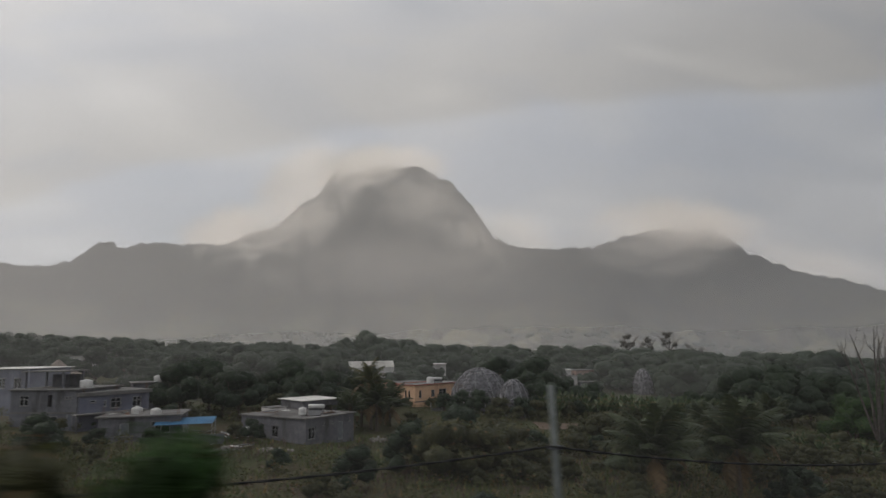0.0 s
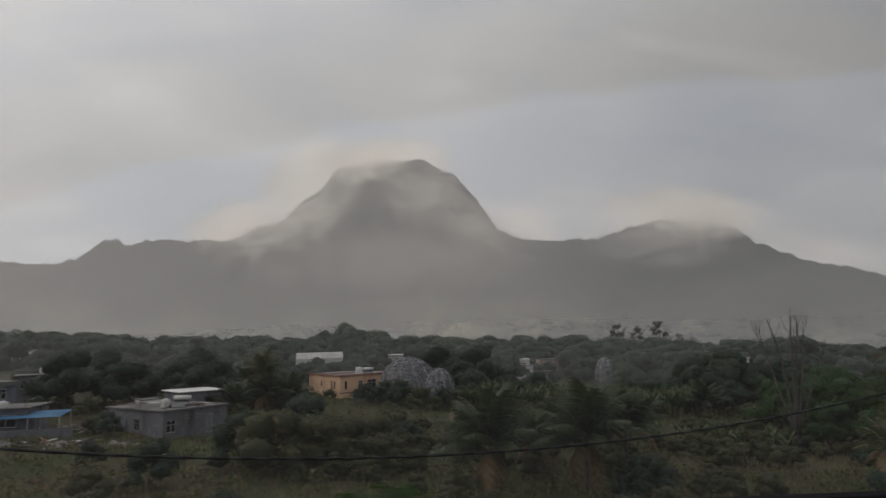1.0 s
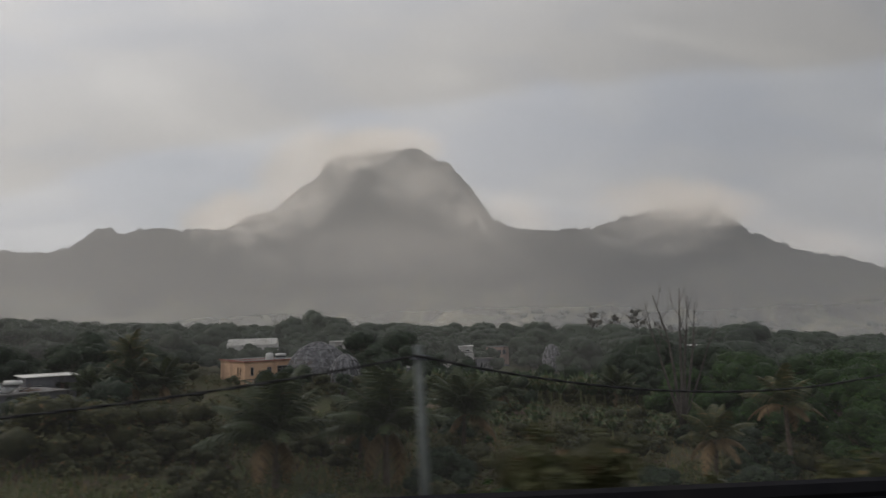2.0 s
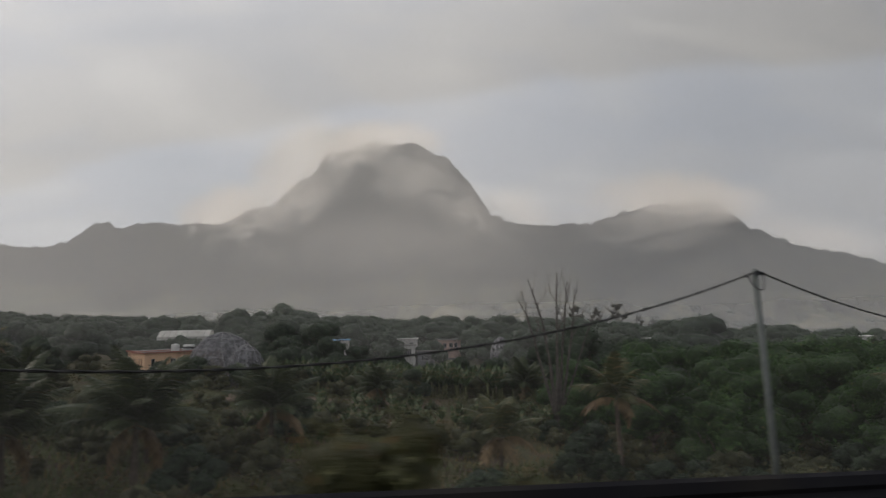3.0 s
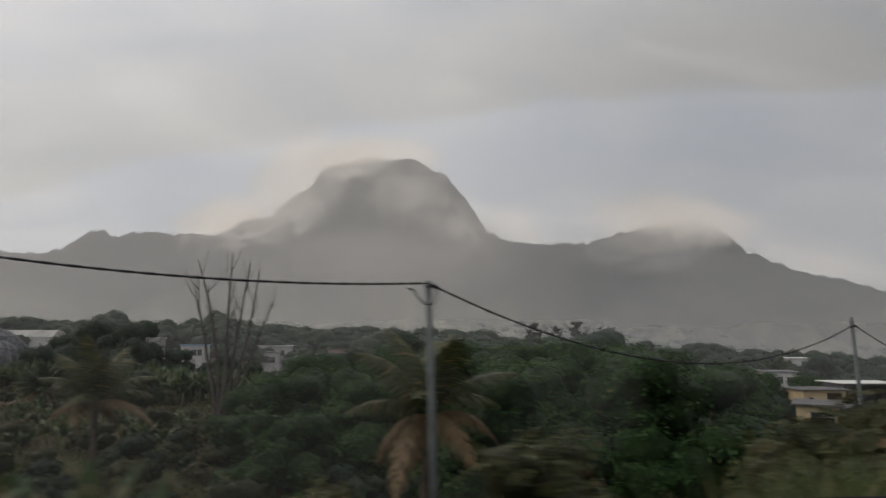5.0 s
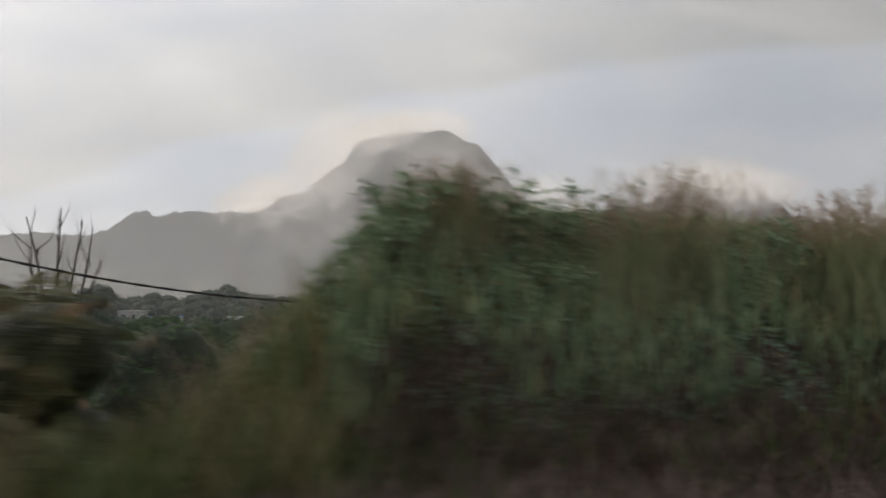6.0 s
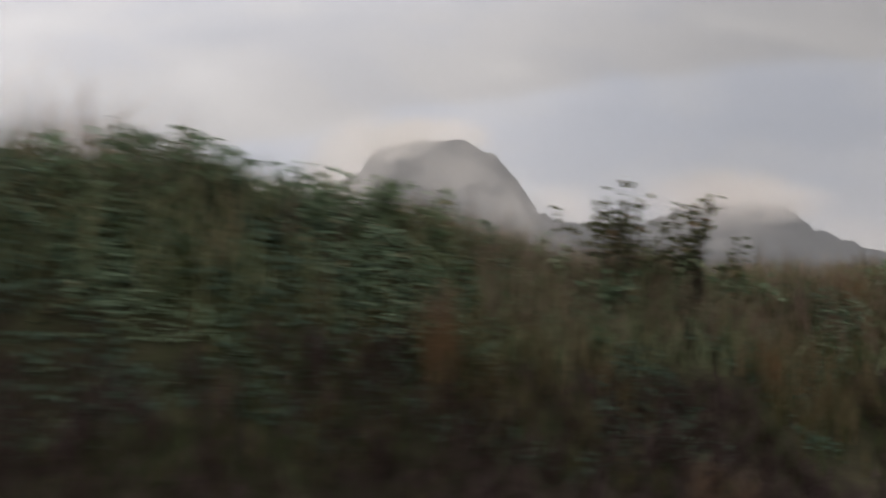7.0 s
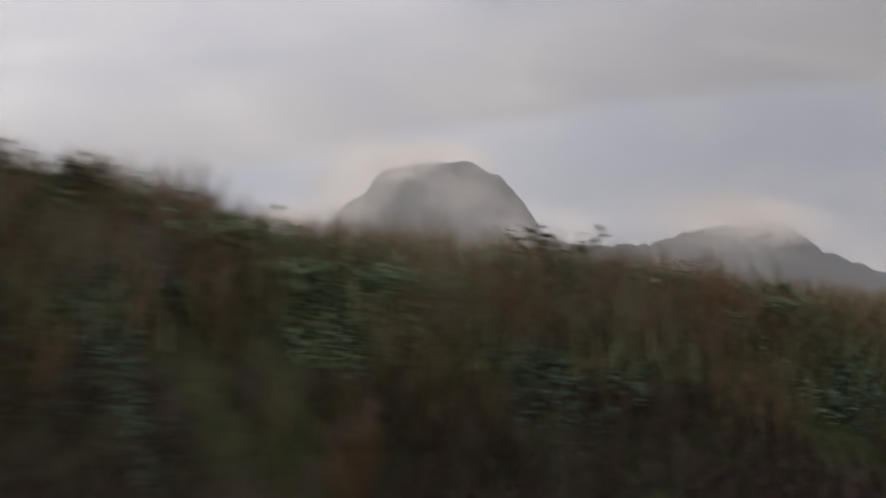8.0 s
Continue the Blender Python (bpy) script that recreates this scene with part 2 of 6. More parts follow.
WHITE = surface("white_paint", (0.46, 0.45, 0.44), (0.58, 0.57, 0.55), (0.28, 0.27, 0.25), 0.8, 0.7, 0.1, streaks=0.3)
RED_EDGE = surface("red_oxide_roof_edge", (0.30, 0.11, 0.08), (0.38, 0.15, 0.11), (0.2, 0.09, 0.07), 1.5, 0.8, 0.1)
ROOF = surface("weathered_roof_slab", (0.10, 0.098, 0.096), (0.18, 0.175, 0.17), (0.08, 0.075, 0.07), 0.8, 0.9, 0.25)
SHEET = surface("pale_roof_sheet", (0.62, 0.61, 0.58), (0.74, 0.73, 0.69), (0.42, 0.40, 0.36), 0.7, 0.5, 0.1)
BLUE_SHEET = surface("blue_roof_sheet", (0.09, 0.27, 0.48), (0.13, 0.34, 0.56), (0.08, 0.2, 0.34), 0.9, 0.5, 0.1)
TANK = surface("white_plastic_tank", (0.52, 0.52, 0.51), (0.62, 0.62, 0.60), (0.40, 0.39, 0.37), 2.0, 0.5, 0.05)
FRAME = surface("grey_window_frame", (0.30, 0.30, 0.31), (0.40, 0.40, 0.41), None, 5.0, 0.6, 0.05)
DOOR = surface("steel_door", (0.12, 0.13, 0.15), (0.17, 0.18, 0.20), None, 3.0, 0.6, 0.1)
POLE = surface("weathered_pole", (0.11, 0.125, 0.122), (0.165, 0.18, 0.174), (0.11, 0.115, 0.11), 3.0, 0.85, 0.3, streaks=0.2)
CABLE = surface("black_cable", (0.012, 0.012, 0.013), (0.02, 0.02, 0.021), None, 9.0, 0.6, 0.1)
RAIL = surface("dark_painted_rail", (0.010, 0.010, 0.013), (0.016, 0.016, 0.019), (0.022, 0.02, 0.019), 2.0, 0.85, 0.1, spec=0.1)
RUBBLE = surface("rubble", (0.19, 0.18, 0.165), (0.32, 0.30, 0.28), (0.16, 0.14, 0.12), 2.0, 0.95, 0.5)
SOIL = surface("tilled_soil", (0.085, 0.060, 0.045), (0.13, 0.095, 0.07), (0.16, 0.13, 0.09), 0.6, 0.95, 0.5)


def glass():
    n = Nodes("dark_window_glass")
    p = n.add("ShaderNodeBsdfPrincipled", Roughness=0.08)
    n.put(n.mix(n.noise(2.0, 2.0, 0.5, n.obj()), (0.010, 0.012, 0.014), (0.022, 0.024, 0.027)), p.inputs["Base Color"])
    return n.done(p.outputs[0])


GLASS = glass()


def netting():
    """Shade net: half open, dusty grey."""
    n = Nodes("shade_net")
    o = n.obj()
    col = n.mix(n.ramp(n.noise(0.8, 5.0, 0.6, o), [(0.35, (0, 0, 0)), (0.7, (1, 1, 1))]), (0.10, 0.10, 0.11), (0.21, 0.21, 0.22))
    d = n.add("ShaderNodeBsdfDiffuse")
    n.put(col, d.inputs["Color"])
    t = n.add("ShaderNodeBsdfTransparent")
    fac = n.ramp(n.noise(1.6, 4.0, 0.7, o), [(0.3, (0.5, 0.5, 0.5)), (0.7, (0.9, 0.9, 0.9))])
    m = n.add("ShaderNodeMixShader")
    n.put(fac, m.inputs[0])
    n.t.links.new(t.outputs[0], m.inputs[1])
    n.t.links.new(d.outputs[0], m.inputs[2])
    return n.done(m.outputs[0])


NET = netting()
NET_SEAM = surface("net_seam", (0.26, 0.26, 0.27), (0.34, 0.34, 0.35), None, 2.0, 0.9, 0.1)


def ground_material():
    n = Nodes("rough_grassland")
    o = n.obj()
    wide = n.noise(0.035, 5.0, 0.6, o, 0.6)
    mid = n.noise(0.35, 5.0, 0.65, o)
    tuft = n.noise(3.5, 4.0, 0.7, o)
    green = n.mix(n.ramp(tuft, [(0.3, (0, 0, 0)), (0.7, (1, 1, 1))]), (0.024, 0.032, 0.014), (0.066, 0.072, 0.032))
    dry = n.mix(n.ramp(tuft, [(0.3, (0, 0, 0)), (0.7, (1, 1, 1))]), (0.044, 0.038, 0.024), (0.105, 0.088, 0.054))
    soil = n.mix(tuft, (0.045, 0.033, 0.026), (0.09, 0.066, 0.05))
    col = n.mix(n.ramp(wide, [(0.44, (0, 0, 0)), (0.64, (1, 1, 1))]), green, dry)
    col = n.mix(n.ramp(mid, [(0.54, (0, 0, 0)), (0.66, (1, 1, 1))]), col, soil)
    p = n.add("ShaderNodeBsdfPrincipled", Roughness=0.95)
    p.inputs["Specular IOR Level"].default_value = 0.1
    n.put(col, p.inputs["Base Color"])
    b = n.add("ShaderNodeBump", Strength=0.6, Distance=0.15)
    n.put(n.noise(2.2, 6.0, 0.7, o), b.inputs["Height"])
    n.put(b.outputs[0], p.inputs["Normal"])
    return n.done(p.outputs[0])


def mountain_material():
    """Scrub and forest on the slopes, dark rock where it is steep, pale fields on the foot."""
    n = Nodes("mountain_scrub")
    o = n.obj()
    sepn = n.add("ShaderNodeSeparateXYZ", Vector=o)
    scrub = n.noise(0.035, 6.0, 0.65, o)
    wide = n.noise(0.0060, 6.0, 0.66, o, 1.0)
    broad = n.noise(0.011, 5.0, 0.6, o, 0.8)
    both = n.math("ADD", n.math("MULTIPLY", scrub, 0.55), n.math("MULTIPLY", broad, 0.45))
    col = n.mix(n.ramp(both, [(0.36, (0, 0, 0)), (0.66, (1, 1, 1))]), (0.034, 0.036, 0.030), (0.098, 0.092, 0.078))
    field = n.mix(n.ramp(n.noise(0.012, 3.0, 0.5, o), [(0.4, (0, 0, 0)), (0.6, (1, 1, 1))]), (0.10, 0.105, 0.066), (0.19, 0.172, 0.118))
    low = n.ramp(n.math("MULTIPLY", sepn.outputs[2], 0.0045), [(0.30, (1, 1, 1)), (0.95, (0, 0, 0))])
    patch = n.ramp(wide, [(0.44, (0, 0, 0)), (0.54, (1, 1, 1))])
    col = n.mix(n.math("MULTIPLY", low, patch), col, field)
    steep = n.add("ShaderNodeSeparateXYZ", Vector=n.add("ShaderNodeNewGeometry").outputs["True Normal"]).outputs[2]
    rock = n.ramp(steep, [(0.45, (1, 1, 1)), (0.72, (0, 0, 0))])
    stone = n.mix(n.ramp(n.noise(0.02, 5.0, 0.7, o), [(0.38, (0, 0, 0)), (0.62, (1, 1, 1))]), (0.030, 0.029, 0.027), (0.13, 0.118, 0.102))
    col = n.mix(n.math("MULTIPLY", rock, 0.75), col, stone)
    p = n.add("ShaderNodeBsdfPrincipled", Roughness=0.95)
    p.inputs["Specular IOR Level"].default_value = 0.05
    n.put(col, p.inputs["Base Color"])
    b = n.add("ShaderNodeBump", Strength=1.0, Distance=14.0)
    n.put(scrub, b.inputs["Height"])
    n.put(b.outputs[0], p.inputs["Normal"])
    return n.done(p.outputs[0])


def droplets(n, alpha, colour=(0.93, 0.92, 0.90), faces=(0.0, 0.0, 1.0)):
    """Thin suspended water: lets the light behind through and scatters the light of the whole sky."""
    up = n.add("ShaderNodeCombineXYZ", X=faces[0], Y=faces[1], Z=faces[2]).outputs[0]
    down = n.add("ShaderNodeCombineXYZ", X=-faces[0], Y=-faces[1], Z=-faces[2]).outputs[0]
    near_side = n.add("ShaderNodeBsdfDiffuse", Color=(*colour, 1), Normal=up)
    far_side = n.add("ShaderNodeBsdfTranslucent", Color=(*colour, 1), Normal=down)
    body = n.add("ShaderNodeAddShader")
    n.t.links.new(near_side.outputs[0], body.inputs[0])
    n.t.links.new(far_side.outputs[0], body.inputs[1])
    t = n.add("ShaderNodeBsdfTransparent")
    m = n.add("ShaderNodeMixShader")
    n.put(alpha, m.inputs[0])
    n.t.links.new(t.outputs[0], m.inputs[1])
    n.t.links.new(body.outputs[0], m.inputs[2])
    return n.done(m.outputs[0])


def haze_material(name, stops, reach, drift):
    """Haze whose strength runs through the stops from the ground to reach metres up; drift: how uneven it is."""
    n = Nodes(name)
    o = n.obj()
    z = n.add("ShaderNodeSeparateXYZ", Vector=o).outputs[2]
    u = n.math("DIVIDE", z, reach)
    fall = n.ramp(u, [(p, (v,) * 3) for p, v in stops])
    uneven = n.ramp(n.noise(0.004, 4.0, 0.55, o, 0.5), [(0.25, (1 - drift,) * 3), (0.75, (1 + drift,) * 3)])
    return droplets(n, n.math("MULTIPLY", fall, uneven, True), (0.595, 0.60, 0.60))


def mist_material(name, size, density, scale, cut=0.42, seed=0.0, ragged=1.0):
    """A drifting wisp, thick in the middle and ragged outwards, within half-axes of the given size."""
    n = Nodes(name)
    o = n.obj()
    m = n.add("ShaderNodeMapping", Vector=o)
    m.inputs["Scale"].default_value = tuple(1 / v for v in size)
    length = n.add("ShaderNodeVectorMath", Vector=m.outputs[0])
    length.operation = "LENGTH"
    core = n.math("SUBTRACT", 1.0, length.outputs["Value"], True)
    sh = n.add("ShaderNodeMapping", Vector=o)
    sh.inputs["Location"].default_value = (seed * 137.0, seed * 71.0, seed * 53.0)
    sh.inputs["Scale"].default_value = (1.0, 1.0, 1.5)
    puff = n.noise(scale, 7.0, 0.62, sh.outputs[0], 1.1)
    shape = n.math("ADD", core, n.math("MULTIPLY", n.math("SUBTRACT", puff, 0.5), ragged))
    edge = n.add("ShaderNodeMapRange")
    edge.interpolation_type = "SMOOTHSTEP"
    n.put(shape, edge.inputs[0])
    edge.inputs[1].default_value, edge.inputs[2].default_value = cut - 0.30, cut + 0.42 * ragged
    fade = n.math("MULTIPLY", core, 2.6, True)
    alpha = n.math("MULTIPLY", n.math("MULTIPLY", edge.outputs[0], fade), density, True)
    return droplets(n, alpha, (0.99, 0.945, 0.89), (SUN_DIR.x * 0.8, SUN_DIR.y * 0.8, 0.72))


GROUND, MOUNTAIN = ground_material(), mountain_material()


# ---- tools for building ----
RNG = np.random.default_rng(7)


def smooth(a, b, v):
    t = np.clip((np.asarray(v, float) - a) / (b - a), 0, 1)
    return t * t * (3 - 2 * t)


def road_coords(x, y):
    s = x * CH + y * SH
    return s, -x * SH + y * CH - BEND * s * s


def ripple(x, y, size, seed=0.0):
    """A smooth uneven surface between -1 and 1."""
    x, y = np.asarray(x, float) / size + seed * 17.3, np.asarray(y, float) / size - seed * 9.1
    return (np.sin(x * 1.9 + 1.3 * np.sin(y * 1.1 + seed)) * np.cos(y * 2.3 + 0.9 * np.sin(x * 1.7)) * 0.6
            + np.sin(x * 4.1 + y * 3.3 + seed * 5) * 0.25 + np.cos(x * 3.1 - y * 5.2) * 0.15)


def grain(x, y, seed=0):
    """Value noise between -1 and 1 on a unit lattice."""
    x, y = np.broadcast_arrays(np.asarray(x, float), np.asarray(y, float))
    i, j = np.floor(x).astype(np.int64), np.floor(y).astype(np.int64)
    u, v = x - i, y - j
    u, v = u * u * (3 - 2 * u), v * v * (3 - 2 * v)

    def corner(a, b):
        h = np.sin(a * 127.1 + b * 311.7 + seed * 74.7) * 43758.5453
        return (h - np.floor(h)) * 2 - 1

    return (corner(i, j) * (1 - u) + corner(i + 1, j) * u) * (1 - v) + (corner(i, j + 1) * (1 - u) + corner(i + 1, j + 1) * u) * v


def fractal(x, y, size, seed=0, octaves=5, gain=0.5):
    total, amp = 0.0, 1.0
    for k in range(octaves):
        total = total + amp * grain(np.asarray(x) / size * 2 ** k, np.asarray(y) / size * 2 ** k, seed + k)
        amp *= gain
    return total


def crest_over_eye(s):
    """How far the top of the roadside cutting rises above the eye's height."""
    at = [93, 95.5, 97.5, 99.0, 101, 103, 104.4, 105.3, 105.9, 107, 109.3, 110.1, 112, 113.7, 114.5, 115.6, 117.6, 120, 123.5, 126.6, 127.8, 129.2, 132, 139, 160]
    over = [-0.8, -0.5, 0.7, 1.85, 2.0, 2.05, 2.05, 2.35, 2.1, 2.35, 2.35, 2.25, 2.1, 2.02, 1.95, 1.85, 1.4, 1.5, 1.7, 1.9, 1.85, 1.45, 1.75, 1.75, 1.5]
    return np.interp(s, at, over) - 0.68


def ground_height(x, y):
    """The lie of the land: an embankment, a cutting further on, the valley floor, and far ground sunk out of the
    camera's view.
    """
    x, y = np.asarray(x, float), np.asarray(y, float)
    s, d = road_coords(x, y)
    s = np.clip(s, -120, 260)
    road = 12.0 + FALL * s - 1.8
    floor = (0.35 * ripple(x, y, 34, 1) + 0.12 * ripple(x, y, 7, 2) + 5.0 * smooth(120, 420, y) * smooth(-40, 160, x)
             - 10 * smooth(430, 520, y) - 50 * smooth(1150, 1500, y))
    drop = (1 - np.clip((d - 4.6) / 36, 0, 1)) ** 2
    back = 1 - smooth(14, 60, -d)
    h = floor + (road - floor) * np.where(d > 0, drop, back)
    near = np.exp(-((d - 12) / 12) ** 2)
    h = h + near * (0.25 * ripple(x, y, 5, 3))
    crest = 12.0 + FALL * s + crest_over_eye(s)
    face = smooth(5.0, 9.4, d) * (1 - smooth(10.5, 24, d))
    cutting = smooth(94.3, 98.2, s - 1.6 * np.maximum(d - 9, 0)) * (1 - smooth(190, 240, s))
    rise = (crest - road) * face + 0.18 * ripple(x, y, 2.2, 4) * smooth(5.0, 7.0, d) * (1 - smooth(12, 30, d))
    return h + cutting * np.where(d > 4.5, np.maximum(rise - (h - road) * face, 0), 0)


def mesh_of(name, verts, faces, material, smooth_shade=False):
    me = bpy.data.meshes.new(name)
    me.from_pydata(np.asarray(verts, float).tolist(), [], faces.tolist() if hasattr(faces, "tolist") else faces)
    me.materials.append(material)
    if smooth_shade:
        me.polygons.foreach_set("use_smooth", [True] * len(me.polygons))
    me.update()
    return me


def grid_faces(nx, ny):
    i, j = np.meshgrid(np.arange(nx - 1), np.arange(ny - 1), indexing="ij")
    a = (i * ny + j).ravel()
    return np.stack([a, a + ny, a + ny + 1, a + 1], 1)


def link(name, me, parent=None, label=""):
    ob = new(name, me)
    if parent is not None:
        ob.parent = parent
    if label:
        ob["label"] = label
    return ob


def part(name, bm, material, parent, label="", smooth_shade=False):
    """Links a bmesh as one mesh object under a thing or a part."""
    me = bpy.data.meshes.new(name)
    bm.to_mesh(me)
    bm.free()
    me.materials.append(material)
    if smooth_shade:
        me.polygons.foreach_set("use_smooth", [True] * len(me.polygons))
    return link(name, me, parent, label)


def thing(name, x, y, z, turn=0.0, label="", category="", group="", kind=""):
    ob = new(name)
    ob.empty_display_size = 0.3
    ob.matrix_world = pose(x, y, z, 0, 0, turn)
    return tagged(ob, label, category, group, kind)


def box(bm, x0, y0, z0, x1, y1, z1, bevel=0.0):
    m = Matrix.LocRotScale(((x0 + x1) / 2, (y0 + y1) / 2, (z0 + z1) / 2), None, (x1 - x0, y1 - y0, z1 - z0))
    vs = bmesh.ops.create_cube(bm, size=1, matrix=m)["verts"]
    if bevel:
        es = list({e for v in vs for e in v.link_edges})
        bmesh.ops.bevel(bm, geom=es, offset=bevel, segments=1, affect="EDGES")


def boxes(*items, bevel=0.0):
    bm = bmesh.new()
    for it in items:
        box(bm, *it, bevel=bevel)
    return bm


def tube_data(points, radii, sides=6):
    """Verts and faces of a tube along points."""
    points = [Vector(p) for p in points]
    verts, faces = [], []
    ref = Vector((0.31, 0.95, 0.1))
    for i, p in enumerate(points):
        ahead = (points[min(i + 1, len(points) - 1)] - points[max(i - 1, 0)]).normalized()
        u = ahead.cross(ref)
        if u.length < 1e-3:
            u = ahead.cross(Vector((1, 0, 0)))
        u.normalize()
        v = ahead.cross(u)
        for k in range(sides):
            a = 2 * math.pi * k / sides
            verts.append(p + (u * math.cos(a) + v * math.sin(a)) * radii[i])
    for i in range(len(points) - 1):
        for k in range(sides):
            a, b = i * sides + k, i * sides + (k + 1) % sides
            faces.append((a, b, b + sides, a + sides))
    faces.append(tuple(range(sides))[::-1])
    faces.append(tuple(range(len(verts) - sides, len(verts))))
    return [tuple(v) for v in verts], faces


class Heap:
    """Collects tubes and leaves for one mesh."""

    def __init__(self):
        self.v, self.f = [], []

    def put(self, verts, faces):
        n = len(self.v)
        self.v.extend(verts)
        self.f.extend(tuple(i + n for i in f) for f in faces)

    def tube(self, points, radii, sides=6):
        self.put(*tube_data(points, radii, sides))

    def mesh(self, name, material, smooth_shade=False):
        return mesh_of(name, self.v, self.f, material, smooth_shade)


def unit(v):
    return v / np.maximum(np.linalg.norm(v, axis=-1, keepdims=True), 1e-9)


def leaves(centres, length, width, rng, out=None, droop=0.0):
    """A pointed, folded leaf at each centre: verts and faces. out: the way each leaf tends to point."""
    n = len(centres)
    if out is None:
        up = unit(rng.normal(size=(n, 3)) + np.array([0, 0, 0.5]))
    else:
        up = unit(out + np.array([0, 0, 0.35]) + rng.normal(0, 0.42, (n, 3)))
    a = unit(np.cross(up, rng.normal(size=(n, 3))) - np.array([0, 0, droop]))
    b = np.cross(up, a)
    ln = (length * rng.uniform(0.6, 1.35, n))[:, None]
    wd = (width * rng.uniform(0.7, 1.3, n))[:, None]
    v = np.stack([centres - a * ln * 0.5, centres + b * wd * 0.5 + up * wd * 0.15, centres + a * ln * 0.5,
                  centres - b * wd * 0.5 + up * wd * 0.15], 1).reshape(-1, 3)
    f = np.arange(4 * n).reshape(n, 4)
    return v, f


def lobed_crown(rng, radius, height, base, lobes, share):
    """A dome of a few broad lobes round a middle: centres and sizes. share: a lobe's radius against the crown's."""
    ring = max(3, int(lobes * 0.58))
    cc, size = [], []
    for i in range(lobes):
        a = 2 * math.pi * i / ring + rng.uniform(-0.45, 0.45)
        if i < ring:
            r, z, q = radius * (1 - share) * rng.uniform(0.8, 1.12), rng.uniform(0.16, 0.46), rng.uniform(0.85, 1.15)
        else:
            r, z, q = radius * 0.46 * rng.uniform(0.1, 1.1), rng.uniform(0.52, 0.80), rng.uniform(0.72, 1.12)
        cc.append((r * math.cos(a), r * math.sin(a), base + height * z))
        size.append(radius * share * q)
    return np.array(cc), np.array(size)


def spray_leaves(rng, cc, size, sprays, per, flat=0.8, reach=0.26):
    """Leaf places in sprays over the outside of each lobe, and the way each leaf looks."""
    n = len(cc)
    k = unit(rng.normal(size=(n, sprays, 3)) + np.array([0, 0, 0.42]))
    far = rng.uniform(0.80, 1.10, (n, sprays, 1))
    tip = k * far
    pts = tip[:, :, None] + rng.normal(0, reach * 0.55, (n, sprays, per, 3)) * np.array([1.0, 1.0, 0.6])
    pts = cc[:, None, None] + pts * size[:, None, None, None] * np.array([1.0, 1.0, flat])
    way = np.repeat(k[:, :, None], per, 2)
    return pts.reshape(-1, 3), way.reshape(-1, 3)


def clump_leaves(rng, cc, size, per, lo=0.35, hi=1.0, flat=0.72):
    """Leaf places in ragged clumps, and the way each looks."""
    k = unit(rng.normal(size=(len(cc), per, 3))) * (rng.uniform(lo, hi, (len(cc), per, 1)) ** 0.5)
    pts = cc[:, None] + k * size[:, None, None] * np.array([1.0, 1.0, flat])
    return pts.reshape(-1, 3), unit(k + np.array([0, 0, 0.25])).reshape(-1, 3)


def ball_net(level):
    bm = bmesh.new()
    bmesh.ops.create_icosphere(bm, subdivisions=level, radius=1.0)
    v, f = np.array([tuple(p.co) for p in bm.verts]), np.array([[p.index for p in q.verts] for q in bm.faces])
    bm.free()
    return v, f


NETS = {n: ball_net(n) for n in (1, 2, 3)}


def leaf_mass(rng, cc, size, level=2, flat=0.80):
    """The packed inner foliage of clumps: knobbly lumps without any even outline."""
    D, F = NETS[level]
    n = len(cc)
    bump = np.ones((n, len(D)))
    for freq, amp in ((2.2, 0.10), (4.5, 0.09), (8.0, 0.06)):
        way = rng.normal(size=(n, 3, 3))
        for q in range(3):
            bump += amp * np.sin(freq * np.einsum("vk,nk->nv", D, unit(way[:, q])) + rng.uniform(0, 6.3, (n, 1))) / 1.6
    bump += rng.normal(0, 0.085, bump.shape)
    v = cc[:, None] + D[None] * (bump * size[:, None])[..., None] * np.array([1.0, 1.0, flat])
    f = F[None] + (np.arange(n) * len(D))[:, None, None]
    return v.reshape(-1, 3), f.reshape(-1, 3)


# ---- ground, mountain and haze ----
def spread(lo, hi, a, b, near, far):
    """Grid lines: near apart between a and b, growing to far outside."""
    mid = list(np.arange(a, b + 1e-6, near))
    right, left, step = [], [], near
    v = b
    while v < hi:
        step = min(step * 1.18, far)
        v += step
        right.append(min(v, hi))
    v, step = a, near
    while v > lo:
        step = min(step * 1.18, far)
        v -= step
        left.append(max(v, lo))
    return np.array(left[::-1] + mid + right)


gx, gy = spread(-4400, 4600, -60, 170, 1.15, 160), spread(-4300, 4500, -8, 110, 1.15, 160)
GX, GY = np.meshgrid(gx, gy, indexing="ij")
ground = link("ground", mesh_of("ground", np.stack([GX, GY, ground_height(GX, GY)], -1).reshape(-1, 3),
                                grid_faces(len(gx), len(gy)), GROUND, True))
tagged(ground, "rough green and dry grassland falling from the road to the valley", "ground", kind="structure")

# the skyline of the range from west to east: place along it and height
SKYLINE = [(-3800, 90), (-2600, 190), (-1792, 252), (-1562, 256), (-1450, 281), (-1376, 349), (-1320, 367), (-1261, 353),
           (-1159, 373), (-1066, 366), (-858, 378), (-815, 410), (-678, 451), (-566, 551), (-500, 601), (-458, 679),
           (-367, 715), (-204, 742), (-97, 737), (40, 694), (140, 601), (201, 520), (232, 460), (344, 413), (508, 419),
           (716, 457), (880, 522), (1020, 551), (1183, 534), (1297, 444), (1470, 388), (1549, 360), (1666, 358),
           (1734, 343), (1820, 319), (2300, 240), (3900, 70)]
RIDGE_Y = 2640.0


